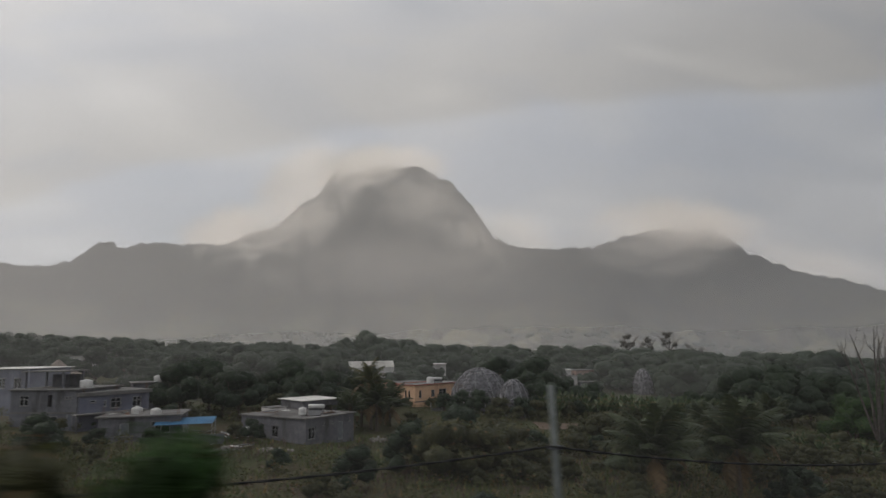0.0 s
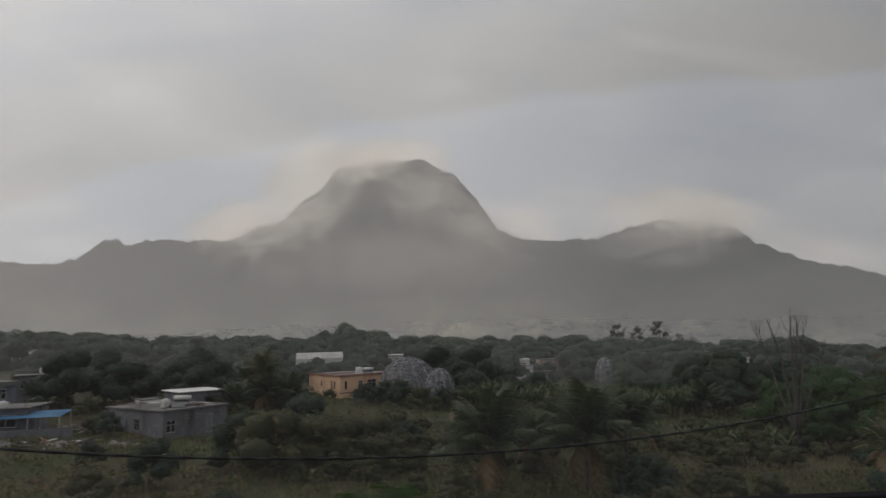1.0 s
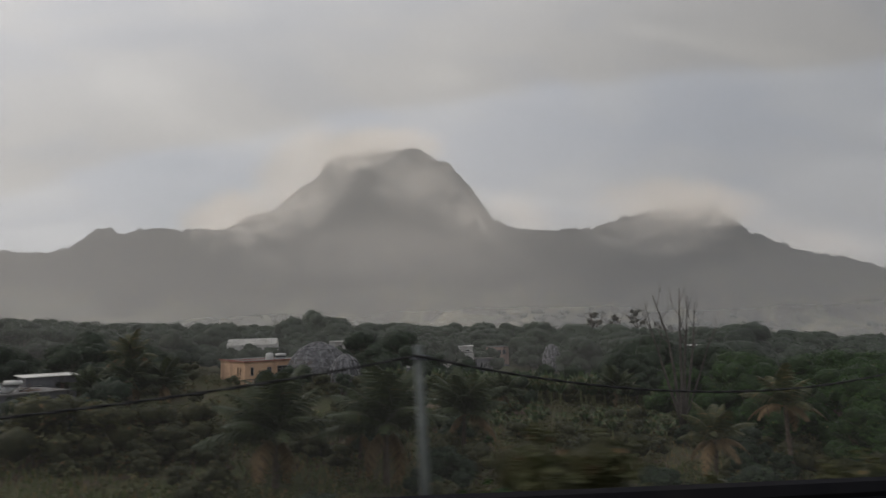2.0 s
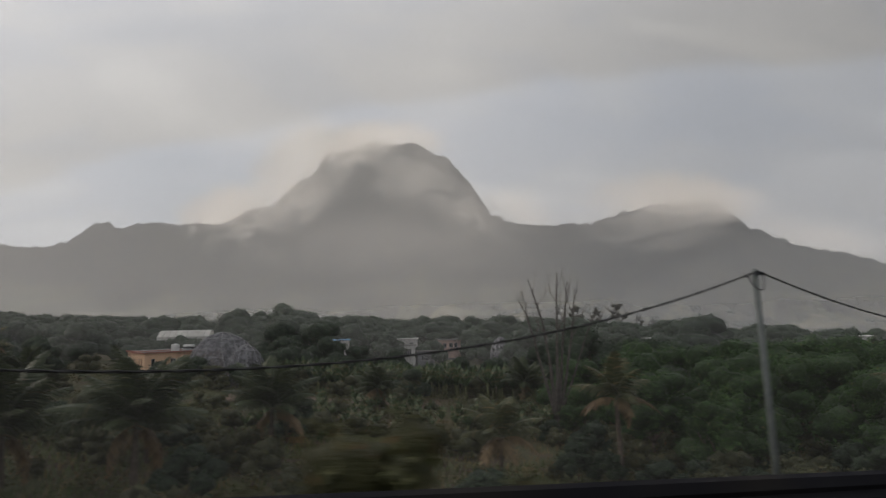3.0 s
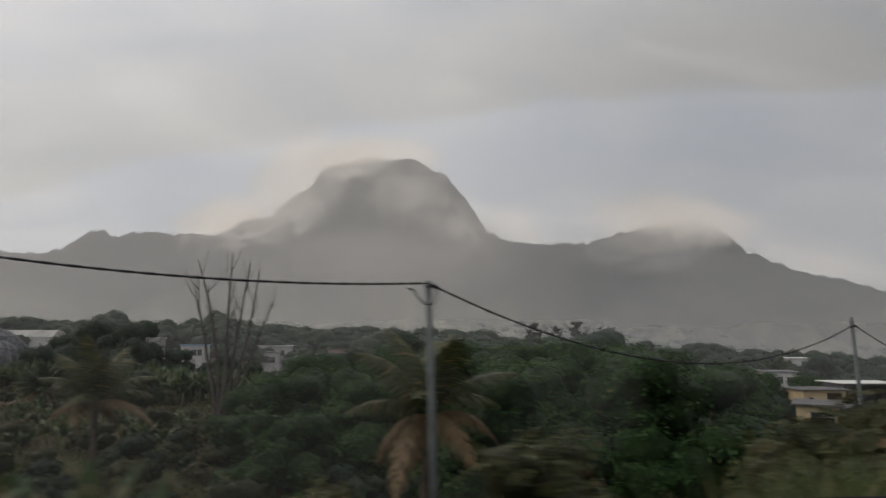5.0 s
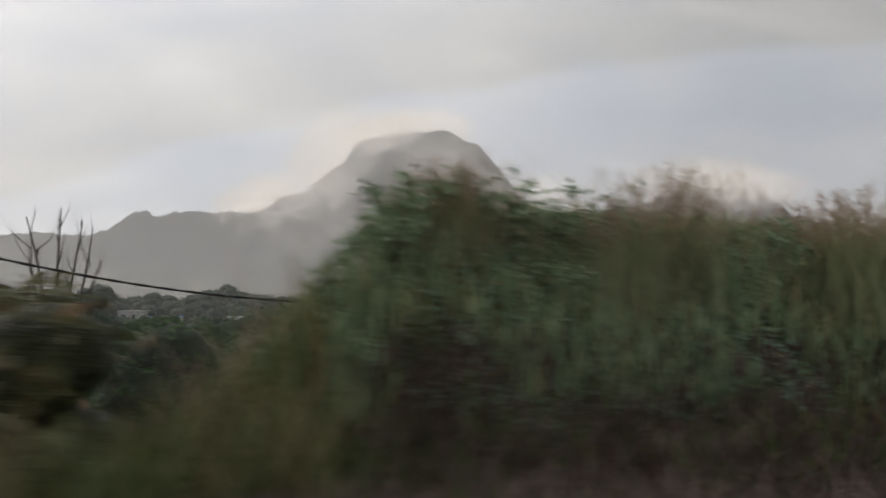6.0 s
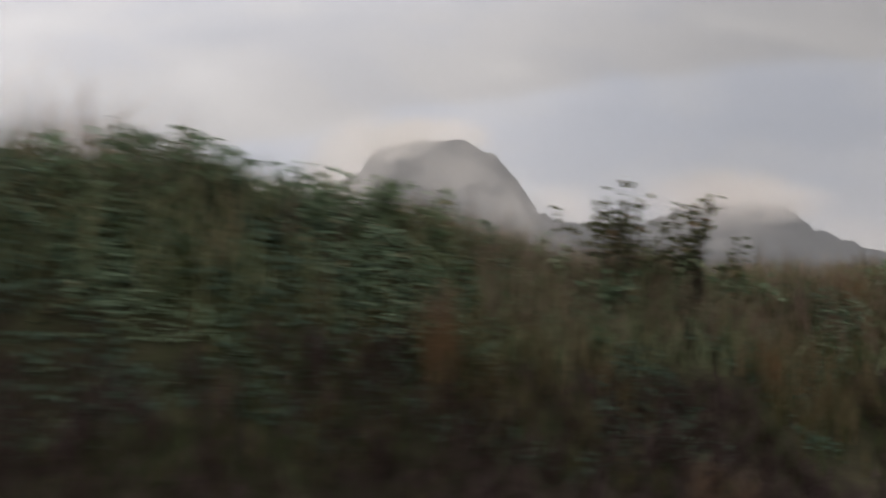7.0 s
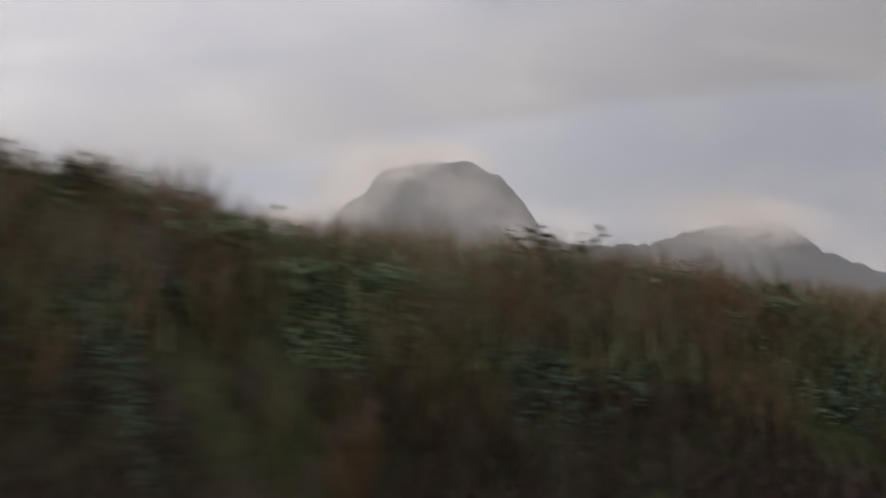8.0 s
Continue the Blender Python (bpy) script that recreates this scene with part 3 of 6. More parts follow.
def mountain_height(x, y):
    sx, sz = np.array(SKYLINE, float).T
    crest = np.interp(x, sx, sz) + 7 * fractal(x, x * 0.0 + 3.7, 60, 5, 4, 0.6) + 8 * fractal(x, x * 0.0 + 8.1, 24, 6, 2, 0.6)
    tall = np.clip((crest - 330) / 300, 0, 1)
    # the crest keeps to one line; its heights are fitted to the camera's view
    line = RIDGE_Y
    u = np.clip((y - 950) / (line - 950), 0, 1)
    front = 0.10 * u + 0.20 * u ** 2 + 0.70 * u ** (3.4 + 3.6 * tall)
    ribs = 1 - np.abs(fractal(x + 0.25 * y, y * 0.3, 150, 9, 5, 0.55))
    rough = fractal(x, y, 260, 11, 5, 0.55)
    body = np.sin(np.pi * np.clip(u, 0, 1) ** 1.6)
    z = crest * front + (ribs * 105 - 92 + rough * 42) * body * (0.35 + crest / 650) + 7 * fractal(x, y, 45, 17, 3, 0.6) * body
    behind = np.clip((y - line) / 1500, 0, 1)
    z = np.where(y > line, crest * (1 - behind) ** 1.6, z)
    return z + (55 * smooth(950, 1500, y) - 30) * (1 - u ** 3)


mx = np.concatenate([np.arange(-3800, -2000, 60), np.arange(-2000, 2200, 9), np.arange(2200, 3901, 60)])
my = np.concatenate([np.arange(950, 2100, 30), np.linspace(2100, RIDGE_Y, 56), np.arange(2720, 4200, 130)])
MX, MY = np.meshgrid(mx, my, indexing="ij")
mountain = link("mountain", mesh_of("mountain", np.stack([MX, MY, mountain_height(MX, MY)], -1).reshape(-1, 3),
                                    grid_faces(len(mx), len(my)), MOUNTAIN, True))
tagged(mountain, "hazy dome-shaped mountain with long scrub-covered shoulders", "mountain", kind="structure")


def haze_sheet(radius, stops, reach, drift=0.22):
    """A standing layer of haze on an arc across the valley."""
    az = np.radians(np.linspace(-88, 88, 45))
    zz = np.linspace(-30, reach, 9)
    A, H = np.meshgrid(az, zz, indexing="ij")
    r = radius * (1 + 0.03 * np.sin(A * 7) + 0.02 * np.cos(H / reach * 3))
    v = np.stack([60 + r * np.sin(A), 25 + r * np.cos(A), H], -1).reshape(-1, 3)
    ob = link("haze", mesh_of("haze", v, grid_faces(45, 9), haze_material("haze", stops, reach, drift), True))
    return tagged(ob, "thin grey morning haze standing over the valley", "haze", kind="structure")


haze_sheet(128, [(0.0, 0.062), (0.45, 0.035), (1.0, 0.0)], 90)
haze_sheet(415, [(0.0, 0.18), (0.45, 0.10), (1.0, 0.0)], 360)
# the farthest sheet is made denser upwards, which keeps the denoised sky smooth
haze_sheet(830, [(0.0, 0.18), (0.16, 0.08), (1.0, 0.0)], 700)
haze_sheet(890, [(0.0, 0.20), (0.09, 0.25), (0.25, 0.30), (1.0, 0.28)], 900, 0.05)


def veil_sheet(d, strength):
    """A standing pale sheet along the road, added to lift dark tones behind it."""
    ss, zz = np.linspace(-60, 200, 40), np.linspace(-2, 60, 6)
    S, H = np.meshgrid(ss, zz, indexing="ij")
    px, py = along(S, d + 1.5 * np.sin(S * 0.05))
    ob = link("haze", mesh_of("haze", np.stack([px, py, H], -1).reshape(-1, 3), grid_faces(40, 6), haze_material("veil_sheet", [(0.0, strength), (0.45, strength * 0.7), (1.0, 0.0)], 62, 0.22), True))
    return tagged(ob, "faint pale veil added along the road to lift dark tones", "haze", kind="structure")


veil_sheet(24, 0.026)


def mist(x, z, half_w, half_h, y=2450.0, depth=120.0, sheets=2, density=0.6, scale=0.011, cut=0.42, lean=0.0, seed=0.0, ragged=1.0):
    """A cloud hanging on the mountain: bowed sheets of drifting water one behind another."""
    mat = mist_material("hill_mist", (half_w, depth, half_h), density, scale, cut, seed, ragged)
    root = thing("hill_mist", x, y, z, 0.0, "soft warm-white cloud clinging to the mountain", "cloud", "clouds on the mountain", "structure")
    root.matrix_world = pose(x, y, z, 0, lean, 0)
    for k in range(sheets):
        q = -1 + 2 * (k + 0.5) / sheets
        R, A = np.meshgrid(np.linspace(0.0005, 1, 8), np.linspace(0, 2 * np.pi, 29), indexing="ij")
        U, W = R * np.cos(A), R * np.sin(A)
        v = np.stack([U * half_w, q * depth * 0.9 + 0.18 * depth * np.sin(U * 2.1 + k) * np.cos(W * 1.7 + k * 2), W * half_h], -1)
        link("mist_sheet", mesh_of("mist_sheet", v.reshape(-1, 3), grid_faces(8, 29), mat, True), root)
    return root


# the cap behind the crest and its plumes
mist(-590, 655, 300, 190, y=2700, sheets=1, density=0.8, scale=0.007, cut=0.26, lean=-44, seed=1, ragged=0.8)
mist(-235, 765, 370, 135, y=2740, sheets=1, density=0.78, scale=0.007, cut=0.26, lean=-6, seed=2, ragged=0.8)
mist(-870, 430, 300, 160, y=2700, sheets=1, density=0.9, scale=0.009, cut=0.30, lean=-18, seed=4)
mist(320, 480, 260, 150, y=2720, sheets=1, density=0.5, scale=0.010, cut=0.34, seed=5)
mist(1010, 560, 500, 150, y=2720, sheets=1, density=0.8, scale=0.008, cut=0.28, seed=3)
mist(1620, 390, 480, 140, y=2740, sheets=1, density=0.4, scale=0.008, cut=0.30, lean=10, seed=12)
# thin veils drifting in front of the face: place and half sizes as they lie over the ridge line
VEIL_Y = 2000.0
for x, z, half_w, half_h, density, scale, cut, lean, seed, ragged in [
        (-330, 735, 330, 120, 0.85, 0.010, 0.28, -12, 9, 1.5), (-90, 600, 300, 190, 0.34, 0.010, 0.36, 0, 8, 1.7),
        (-520, 540, 340, 170, 0.42, 0.011, 0.36, -38, 13, 1.7), (-700, 440, 460, 150, 0.62, 0.011, 0.38, -16, 6, 1.8),
        (130, 480, 260, 150, 0.30, 0.012, 0.38, 20, 15, 1.7), (1030, 555, 430, 140, 0.92, 0.010, 0.28, 3, 7, 1.5),
        (880, 440, 460, 150, 0.34, 0.010, 0.38, 0, 16, 1.7), (-150, 330, 900, 190, 0.16, 0.007, 0.34, -3, 17, 1.4)]:
    q = (VEIL_Y - 25) / (RIDGE_Y - 25)
    mist(60 + (x - 60) * q, 12 + (z - 12) * q, half_w * q, half_h * q, VEIL_Y, 60.0, 1, density, scale / q, cut, lean, seed, ragged)


# ---- trees and plants ----
def limb(heap, start, way, length, radius, rng, depth, spread_a=0.55, bend=0.2, sides=6, tips=None, up=0.15, segs=4):
    """A branch that forks."""
    p, w = Vector(start), Vector(way).normalized()
    pts, rad = [p.copy()], [radius]
    for i in range(segs):
        w = (w + Vector(rng.normal(0, bend, 3)) * 0.5 + Vector((0, 0, up * 0.3))).normalized()
        p = p + w * length / segs
        pts.append(p.copy())
        rad.append(radius * (1 - 0.45 * (i + 1) / segs))
    heap.tube(pts, rad, sides)
    if tips is not None and depth <= 1:
        tips.extend(tuple(q) for q in pts[2:])
    if depth <= 0:
        return
    for k in range(int(rng.integers(2, 4))):
        q = pts[-1] if k == 0 else pts[int(rng.integers(2, len(pts)))]
        side = Vector(rng.normal(0, 1, 3))
        way2 = (w + side.normalized() * spread_a + Vector((0, 0, up))).normalized()
        limb(heap, q, way2, length * rng.uniform(0.6, 0.85), rad[-1] * rng.uniform(0.6, 0.85), rng, depth - 1, spread_a, bend,
             max(sides - 1, 4), tips, up, segs)


def broadleaf(name, seed, height, radius, lobes, share, sprays, per, leaf, material, label, category="tree", trunk_share=0.22, level=2):
    """A tree with a forked tapered trunk and a lobed crown of leaf sprays. Stands at the origin."""
    rng = np.random.default_rng(seed)
    root = thing(name, 0, 0, -400, 0, label, category)
    heap = Heap()
    th = height * trunk_share
    heap.tube([(0, 0, -0.4), (0.05, 0.03, th * 0.5), (0.1, -0.04, th)], [height * 0.034, height * 0.026, height * 0.022], 8)
    low = height < 5
    for k in range(4 if low else 5):
        a = 2 * math.pi * k / 5 + rng.uniform(-0.4, 0.4)
        limb(heap, (0.1, -0.04, th * 0.95), (math.cos(a) * 0.7, math.sin(a) * 0.7, 0.8), height * 0.34, height * 0.014, rng, 0 if low else 1, sides=4 if low else 6,
             segs=3 if low else 4)
    link("trunk", heap.mesh("trunk", BARK, True), root)
    ch = height - th
    cc, size = lobed_crown(rng, radius, ch, th, lobes, share)
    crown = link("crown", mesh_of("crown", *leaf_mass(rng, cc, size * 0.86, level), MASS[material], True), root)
    pts, out_way = spray_leaves(rng, cc, size, sprays, per)
    link("leaves", mesh_of("leaves", *leaves(pts, leaf, leaf * 0.5, rng, out_way), material), crown)
    return root


def plant(proto, x, y, scale=1.0, turn=None, z=None, sink=0.0, stretch=1.0, label="", group=""):
    h = float(ground_height(x, y)) if z is None else z
    turn = RNG.uniform(0, 360) if turn is None else turn
    ob = copy_thing(proto, Matrix.LocRotScale((x, y, h - sink), Euler((0, 0, radians(turn))), (scale, scale, scale * stretch)))
    return tagged(ob, label, "", group)


PROTOS = []


def proto(ob):
    PROTOS.append(ob)
    return ob


MANGO = [proto(broadleaf("mango_tree", 20 + k, 9.0, 5.0, 20, 0.34, 26, 7, 0.34, LEAF_DARK, "dense dark green rounded tree in the village")) for k in range(4)]
FAR_MANGO = [proto(broadleaf("mango_tree", 25 + k, 9.0, 5.4, 13, 0.40, 16, 6, 0.52, LEAF_DARK, "dense dark green rounded tree in the village")) for k in range(4)]
GREEN_TREE = [proto(broadleaf("broadleaf_tree", 30 + k, 10.2, 5.8, 22, 0.30, 46, 8, 0.30, LEAF_BRIGHT,
                              "lush mid-green spreading tree below the embankment", trunk_share=0.12)) for k in range(3)]
BUSH = [proto(broadleaf("bush", 40 + k, 2.4, 1.5, 9, 0.42, 16, 8, 0.17, m, "ragged roadside bush on the rough grass", "bush", 0.10, 1))
        for k, m in enumerate((LEAF_OLIVE, LEAF_OLIVE, LEAF_BRIGHT, LEAF_OLIVE))]
THICKET = [proto(broadleaf("shrub", 50 + k, 3.6, 2.3, 10, 0.40, 16, 7, 0.24, m, "dull green shrub in the valley scrub", "shrub", 0.10, 1))
           for k, m in enumerate((LEAF_DARK, LEAF_OLIVE, LEAF_DARK))]
GUM = [proto(broadleaf("eucalyptus_tree", 61 + k, 22.0, 5.0, 16, 0.27, 18, 6, 0.6, LEAF_GREY, "tall grey-brown tree with a ragged crown above the woods", trunk_share=0.42, level=1)) for k in range(3)]


def frond_mesh(seed, length, material, droop, leaflet=0.75, pairs=40, name="frond"):
    """One palm frond: an arched midrib with hanging leaflets, along +x."""
    rng = np.random.default_rng(seed)
    heap = Heap()
    rise = rng.uniform(0.5, 0.9)

    def mid(t):
        return np.array([length * (t * 0.92 - 0.12 * t * t * droop), 0.12 * math.sin(t * 3 + seed), length * (rise * 0.55 * t - droop * 0.62 * t * t)])

    heap.tube([tuple(mid(t)) for t in np.linspace(0, 1, 7)], list(np.linspace(0.045, 0.012, 7)), 4)
    for i in range(pairs):
        t = 0.14 + 0.86 * i / pairs
        p, ahead = mid(t), unit(mid(min(t + 0.03, 1.02)) - mid(t - 0.03))
        ln = leaflet * (math.sin(math.pi * min(0.15 + t * 0.85, 1)) * 0.85 + 0.25) * rng.uniform(0.8, 1.15)
        for s in (-1, 1):
            side = unit(np.array([0.45, s, -0.12 - 0.35 * droop + rng.normal(0, 0.12)]))
            tip = p + side * ln + np.array([0, 0, -0.35 * ln])
            m = p + side * ln * 0.55
            w = ahead * 0.035
            heap.put([tuple(p - w), tuple(p + w), tuple(m + w * 1.1), tuple(tip), tuple(m - w * 1.1)], [(0, 1, 2, 4), (4, 2, 3)])
    return heap.mesh(name, material)


FRONDS_UP = [frond_mesh(k, 3.6, FROND, 0.70, 0.85) for k in range(3)]
FRONDS_OLIVE = [frond_mesh(k + 4, 3.6, FROND_OLIVE, 0.8, 0.8) for k in range(3)]
FRONDS_OLD = [frond_mesh(10 + k, 3.2, FROND_DRY, 1.25, 0.7) for k in range(2)]


def palm(name, seed, trunk_h, fronds, dry, size, label, upright=0.0, skirt=False):
    """A palm: curved ringed trunk, a head of fronds, old ones hanging brown below."""
    rng = np.random.default_rng(seed)
    root = thing(name, 0, 0, -400, 0, label, "palm tree")
    heap = Heap()
    lean = rng.uniform(-0.08, 0.08)
    pts, rad = [], []
    for i in range(11):
        t = i / 10
        pts.append((lean * trunk_h * t * t, 0.04 * math.sin(t * 5), -0.4 + (trunk_h + 0.4) * t))
        rad.append((0.20 - 0.07 * t) * (1.08 if i % 2 else 0.96) * (1.3 if i == 0 else 1))
    heap.tube(pts, rad, 9)
    link("trunk", heap.mesh("trunk", BARK, True), root)
    top = Vector(pts[-1])
    for k in range(fronds):
        a = 137.5 * k + rng.uniform(-12, 12)
        tilt = -74 + upright * -10 + 80 * (k / fronds) ** 0.9
        ob = link("frond", (FRONDS_OLIVE if skirt else FRONDS_UP)[k % 3], root)
        s = size * rng.uniform(0.85, 1.1)
        ob.matrix_local = Matrix.LocRotScale(top, Euler((0, radians(tilt), radians(a))), (s, s, s))
    for k in range(dry):
        ob = link("frond", FRONDS_OLD[k % 2], root, "hanging brown dead frond")
        s = size * rng.uniform(0.8, 1.05)
        ob.matrix_local = Matrix.LocRotScale(top - Vector((0, 0, 0.15)), Euler((0, radians(rng.uniform(18, 48) if not skirt else rng.uniform(-15, 45)),
                                             radians(360 * k / dry + rng.uniform(-20, 20)))), (s, s, s))
    return root


COCONUT = [proto(palm("coconut_palm", 70 + k, 2.6 + k * 0.6, 19, 2, 1.22, "young coconut palm with arching green fronds")) for k in range(3)]
OLD_PALM = [proto(palm("coconut_palm", 80 + k, 4.6 + k, 10, 5, 1.05, "coconut palm with a skirt of dead brown fronds", skirt=True)) for k in range(2)]


def banana(seed):
    """A banana plant: a soft stem and broad arching torn leaves."""
    rng = np.random.default_rng(seed)
    root = thing("banana_plant", 0, 0, -400, 0, "banana plant with broad pale green torn leaves", "banana plant")
    heap = Heap()
    heap.tube([(0, 0, -0.2), (0.02, 0, 0.8), (0.03, 0.02, 1.5)], [0.12, 0.10, 0.06], 7)
    link("stem", heap.mesh("stem", BARK_GREEN, True), root)
    for k in range(7):
        hp = Heap()
        ln, arch = rng.uniform(1.3, 2.0), rng.uniform(0.15, 0.8)
        n = 7
        for i in range(n):
            t0, t1 = i / n, (i + 0.93) / n
            rows = []
            for t in (t0, t1):
                x, z = ln * t * 0.75, ln * (0.85 * t - arch * 0.75 * t * t)
                w = 0.24 * math.sin(math.pi * min(t * 0.9 + 0.08, 1)) + 0.02
                rows.append([(x, -w, z - w * 0.5), (x, 0, z), (x, w, z - w * 0.5)])
            hp.put(rows[0] + rows[1], [(0, 1, 4, 3), (1, 2, 5, 4)])
        ob = link("leaf", hp.mesh("leaf", BANANA), root)
        ob.matrix_local = Matrix.LocRotScale((0.03, 0.02, 1.35), Euler((0, rng.uniform(-0.75, 0.0), radians(51 * k + rng.uniform(-20, 20)))), None)
    return root


BARK_GREEN = surface("banana_stem", (0.10, 0.12, 0.05), (0.17, 0.17, 0.08), (0.12, 0.08, 0.05), 5.0, 0.7, 0.2)
BANANAS = [proto(banana(90 + k)) for k in range(3)]

# camera sight lines kept free of plants: place, its height, stretch of the road
NEAR_SIGHT_LINES = [(-13, 76, 0.4, 0, 27), (-9, 82, 0.6, 0, 27), (-20, 83, 1.0, 0, 18), (-24, 79, 0.5, 0, 16), (-31, 80, 0.5, 0, 14),
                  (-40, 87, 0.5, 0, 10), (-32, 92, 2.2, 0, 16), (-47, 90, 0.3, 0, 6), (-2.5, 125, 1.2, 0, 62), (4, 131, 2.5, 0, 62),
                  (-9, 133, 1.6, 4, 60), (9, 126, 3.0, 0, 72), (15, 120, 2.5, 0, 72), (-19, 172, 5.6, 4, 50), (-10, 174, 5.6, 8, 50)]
FAR_SIGHT_LINES = [(22, 175, 5.6, 44, 66), (40, 177, 3.2, 44, 74), (49, 207, 6.6, 44, 62), (57, 187, 5.0, 44, 60), (62, 191, 3.5, 10, 30),
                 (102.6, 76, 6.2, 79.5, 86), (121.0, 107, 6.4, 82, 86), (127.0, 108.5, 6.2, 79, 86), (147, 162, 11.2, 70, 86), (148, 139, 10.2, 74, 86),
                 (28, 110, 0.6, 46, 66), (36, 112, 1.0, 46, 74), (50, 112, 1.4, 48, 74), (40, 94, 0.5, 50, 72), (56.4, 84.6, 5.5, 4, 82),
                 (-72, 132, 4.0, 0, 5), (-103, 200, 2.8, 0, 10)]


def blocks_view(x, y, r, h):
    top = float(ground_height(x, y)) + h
    for tx, ty, tz, s0, s1 in NEAR_SIGHT_LINES + FAR_SIGHT_LINES:
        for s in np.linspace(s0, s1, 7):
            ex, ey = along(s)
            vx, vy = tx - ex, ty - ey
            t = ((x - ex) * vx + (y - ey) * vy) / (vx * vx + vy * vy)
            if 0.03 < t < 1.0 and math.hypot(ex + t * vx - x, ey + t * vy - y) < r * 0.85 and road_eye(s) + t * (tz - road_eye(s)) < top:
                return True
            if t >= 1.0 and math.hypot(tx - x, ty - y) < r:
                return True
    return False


# -- the village trees --
for k, (x, y, s) in enumerate([(-34, 104, 0.95), (-19, 106, 0.85), (-46, 108, 0.9), (-60, 128, 1.0), (-12, 112, 0.75),
                               (20, 128, 0.95), (26, 134, 1.05), (33, 130, 0.85), (24, 140, 1.1), (3, 148, 1.0), (-4, 160, 1.1),
                               (44, 150, 0.95), (-74, 118, 1.0), (-52, 140, 1.0), (-68, 150, 1.1), (-30, 128, 0.9), (-20, 138, 1.0)]):
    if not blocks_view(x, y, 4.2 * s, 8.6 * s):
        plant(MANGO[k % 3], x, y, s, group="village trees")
FAR_CROWNS, FAR_SHRUBS = [], []
rng = np.random.default_rng(3)
for k in range(430):
    y = 92 + 210 * rng.random()
    x = rng.uniform(-0.78, 0.95) * y + 15
    s = rng.uniform(0.55, 1.05) if y < 150 else rng.uniform(0.7, 1.3)
    s *= 0.80 + 0.34 * float(smooth(-40, 150, x))
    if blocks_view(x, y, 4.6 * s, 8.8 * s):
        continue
    if y < 128:
        plant(MANGO[k % 3], x, y, s, group="village trees")
    else:
        FAR_CROWNS.append((x, y, 8.8 * s))
for x, y, s in [(-35, 95, 0.95), (-23, 113, 1.0), (-67, 134, 1.0), (15, 146, 1.22), (23, 143, 1.2)]:
    plant(MANGO[0], x, y, s, group="village trees")
rng = np.random.default_rng(8)
for k in range(105):
    y = rng.uniform(178, 290)
    x = rng.uniform(-0.62, 0.85) * y + 18
    s = rng.uniform(1.2, 1.7) * (0.74 + 0.32 * float(smooth(-110, 120, x)))
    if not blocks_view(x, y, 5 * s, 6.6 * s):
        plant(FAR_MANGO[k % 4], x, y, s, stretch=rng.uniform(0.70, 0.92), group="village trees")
rng = np.random.default_rng(18)
for k in range(58):
    x = -190 + 7.6 * k + rng.uniform(-4, 4)
    y = rng.uniform(262, 318)
    s = rng.uniform(1.22, 1.62) * (1.0 - 0.14 * float(smooth(60, 180, x))) * (0.74 + 0.26 * float(smooth(-60, -5, x)))
    plant(FAR_MANGO[k % 4], x, y, s, stretch=rng.uniform(0.8, 1.0), group="village trees")
# the one tall crown on the wood's edge and the thin grey trees
for x, y, s in [(-33, 350, 2.0), (-45, 346, 1.5), (-22, 356, 1.55), (-12, 206, 1.42), (-2, 214, 1.25), (-4, 246, 1.25), (88, 240, 1.2), (14, 330, 1.4)]:
    plant(FAR_MANGO[int(y) % 4], x, y, s, group="village trees")
for x, y, s in [(136, 450, 1.16), (150, 452, 1.02), (164, 448, 1.22), (176, 446, 0.8), (186, 448, 0.72)]:
    plant(GUM[int(x) % 3], x, y, s, group="thin grey trees")

# -- the lush belt below the road --
for k, (x, y, s) in enumerate([(66, 84, 0.9), (74, 80, 0.95), (83, 82, 1.0), (92, 79, 1.0), (101, 87, 1.0), (110, 92, 0.9), (78, 92, 1.0),
                               (88, 95, 1.0), (98, 98, 1.0), (70, 98, 1.0), (62, 96, 0.8), (108, 102, 0.95), (118, 104, 0.9),
                               (81, 69, 0.92), (90, 68, 0.95), (97, 71, 0.82), (71, 72, 0.86), (65, 76, 0.78), (125, 118, 0.9),
                               (79, 111, 0.95), (90, 110, 0.95), (86, 61, 0.92), (79, 61, 0.82), (93, 61, 0.66), (116, 112, 0.9), (67, 67, 0.6), (61, 83, 0.6)]):
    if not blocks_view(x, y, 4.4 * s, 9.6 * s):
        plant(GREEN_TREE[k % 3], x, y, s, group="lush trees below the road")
for x, y, s in [(71, 131, 1.42), (79, 127, 1.22), (64, 128, 1.0), (86, 131, 1.05)]:
    plant(MANGO[int(x) % 3], x, y, s, stretch=0.95, group="village trees")
for x, y, top in [(88.5, 59.0, 7.0), (91.5, 61.8, 7.4), (95.4, 61.6, 6.8), (97.4, 63.5, 6.6), (84.0, 56.0, 6.2), (80.0, 57.5, 6.0)]:
    plant(GREEN_TREE[int(x) % 3], x, y, (top - float(ground_height(x, y))) / 10.0, group="lush trees below the road")
for k, (x, y, s) in enumerate([(96, 72, 0.5), (99, 76, 0.48), (103, 80.5, 0.46), (107, 84, 0.46), (111, 88, 0.46), (92.5, 69.5, 0.55)]):
    plant(GREEN_TREE[k % 3], x, y, s, group="lush trees below the road")
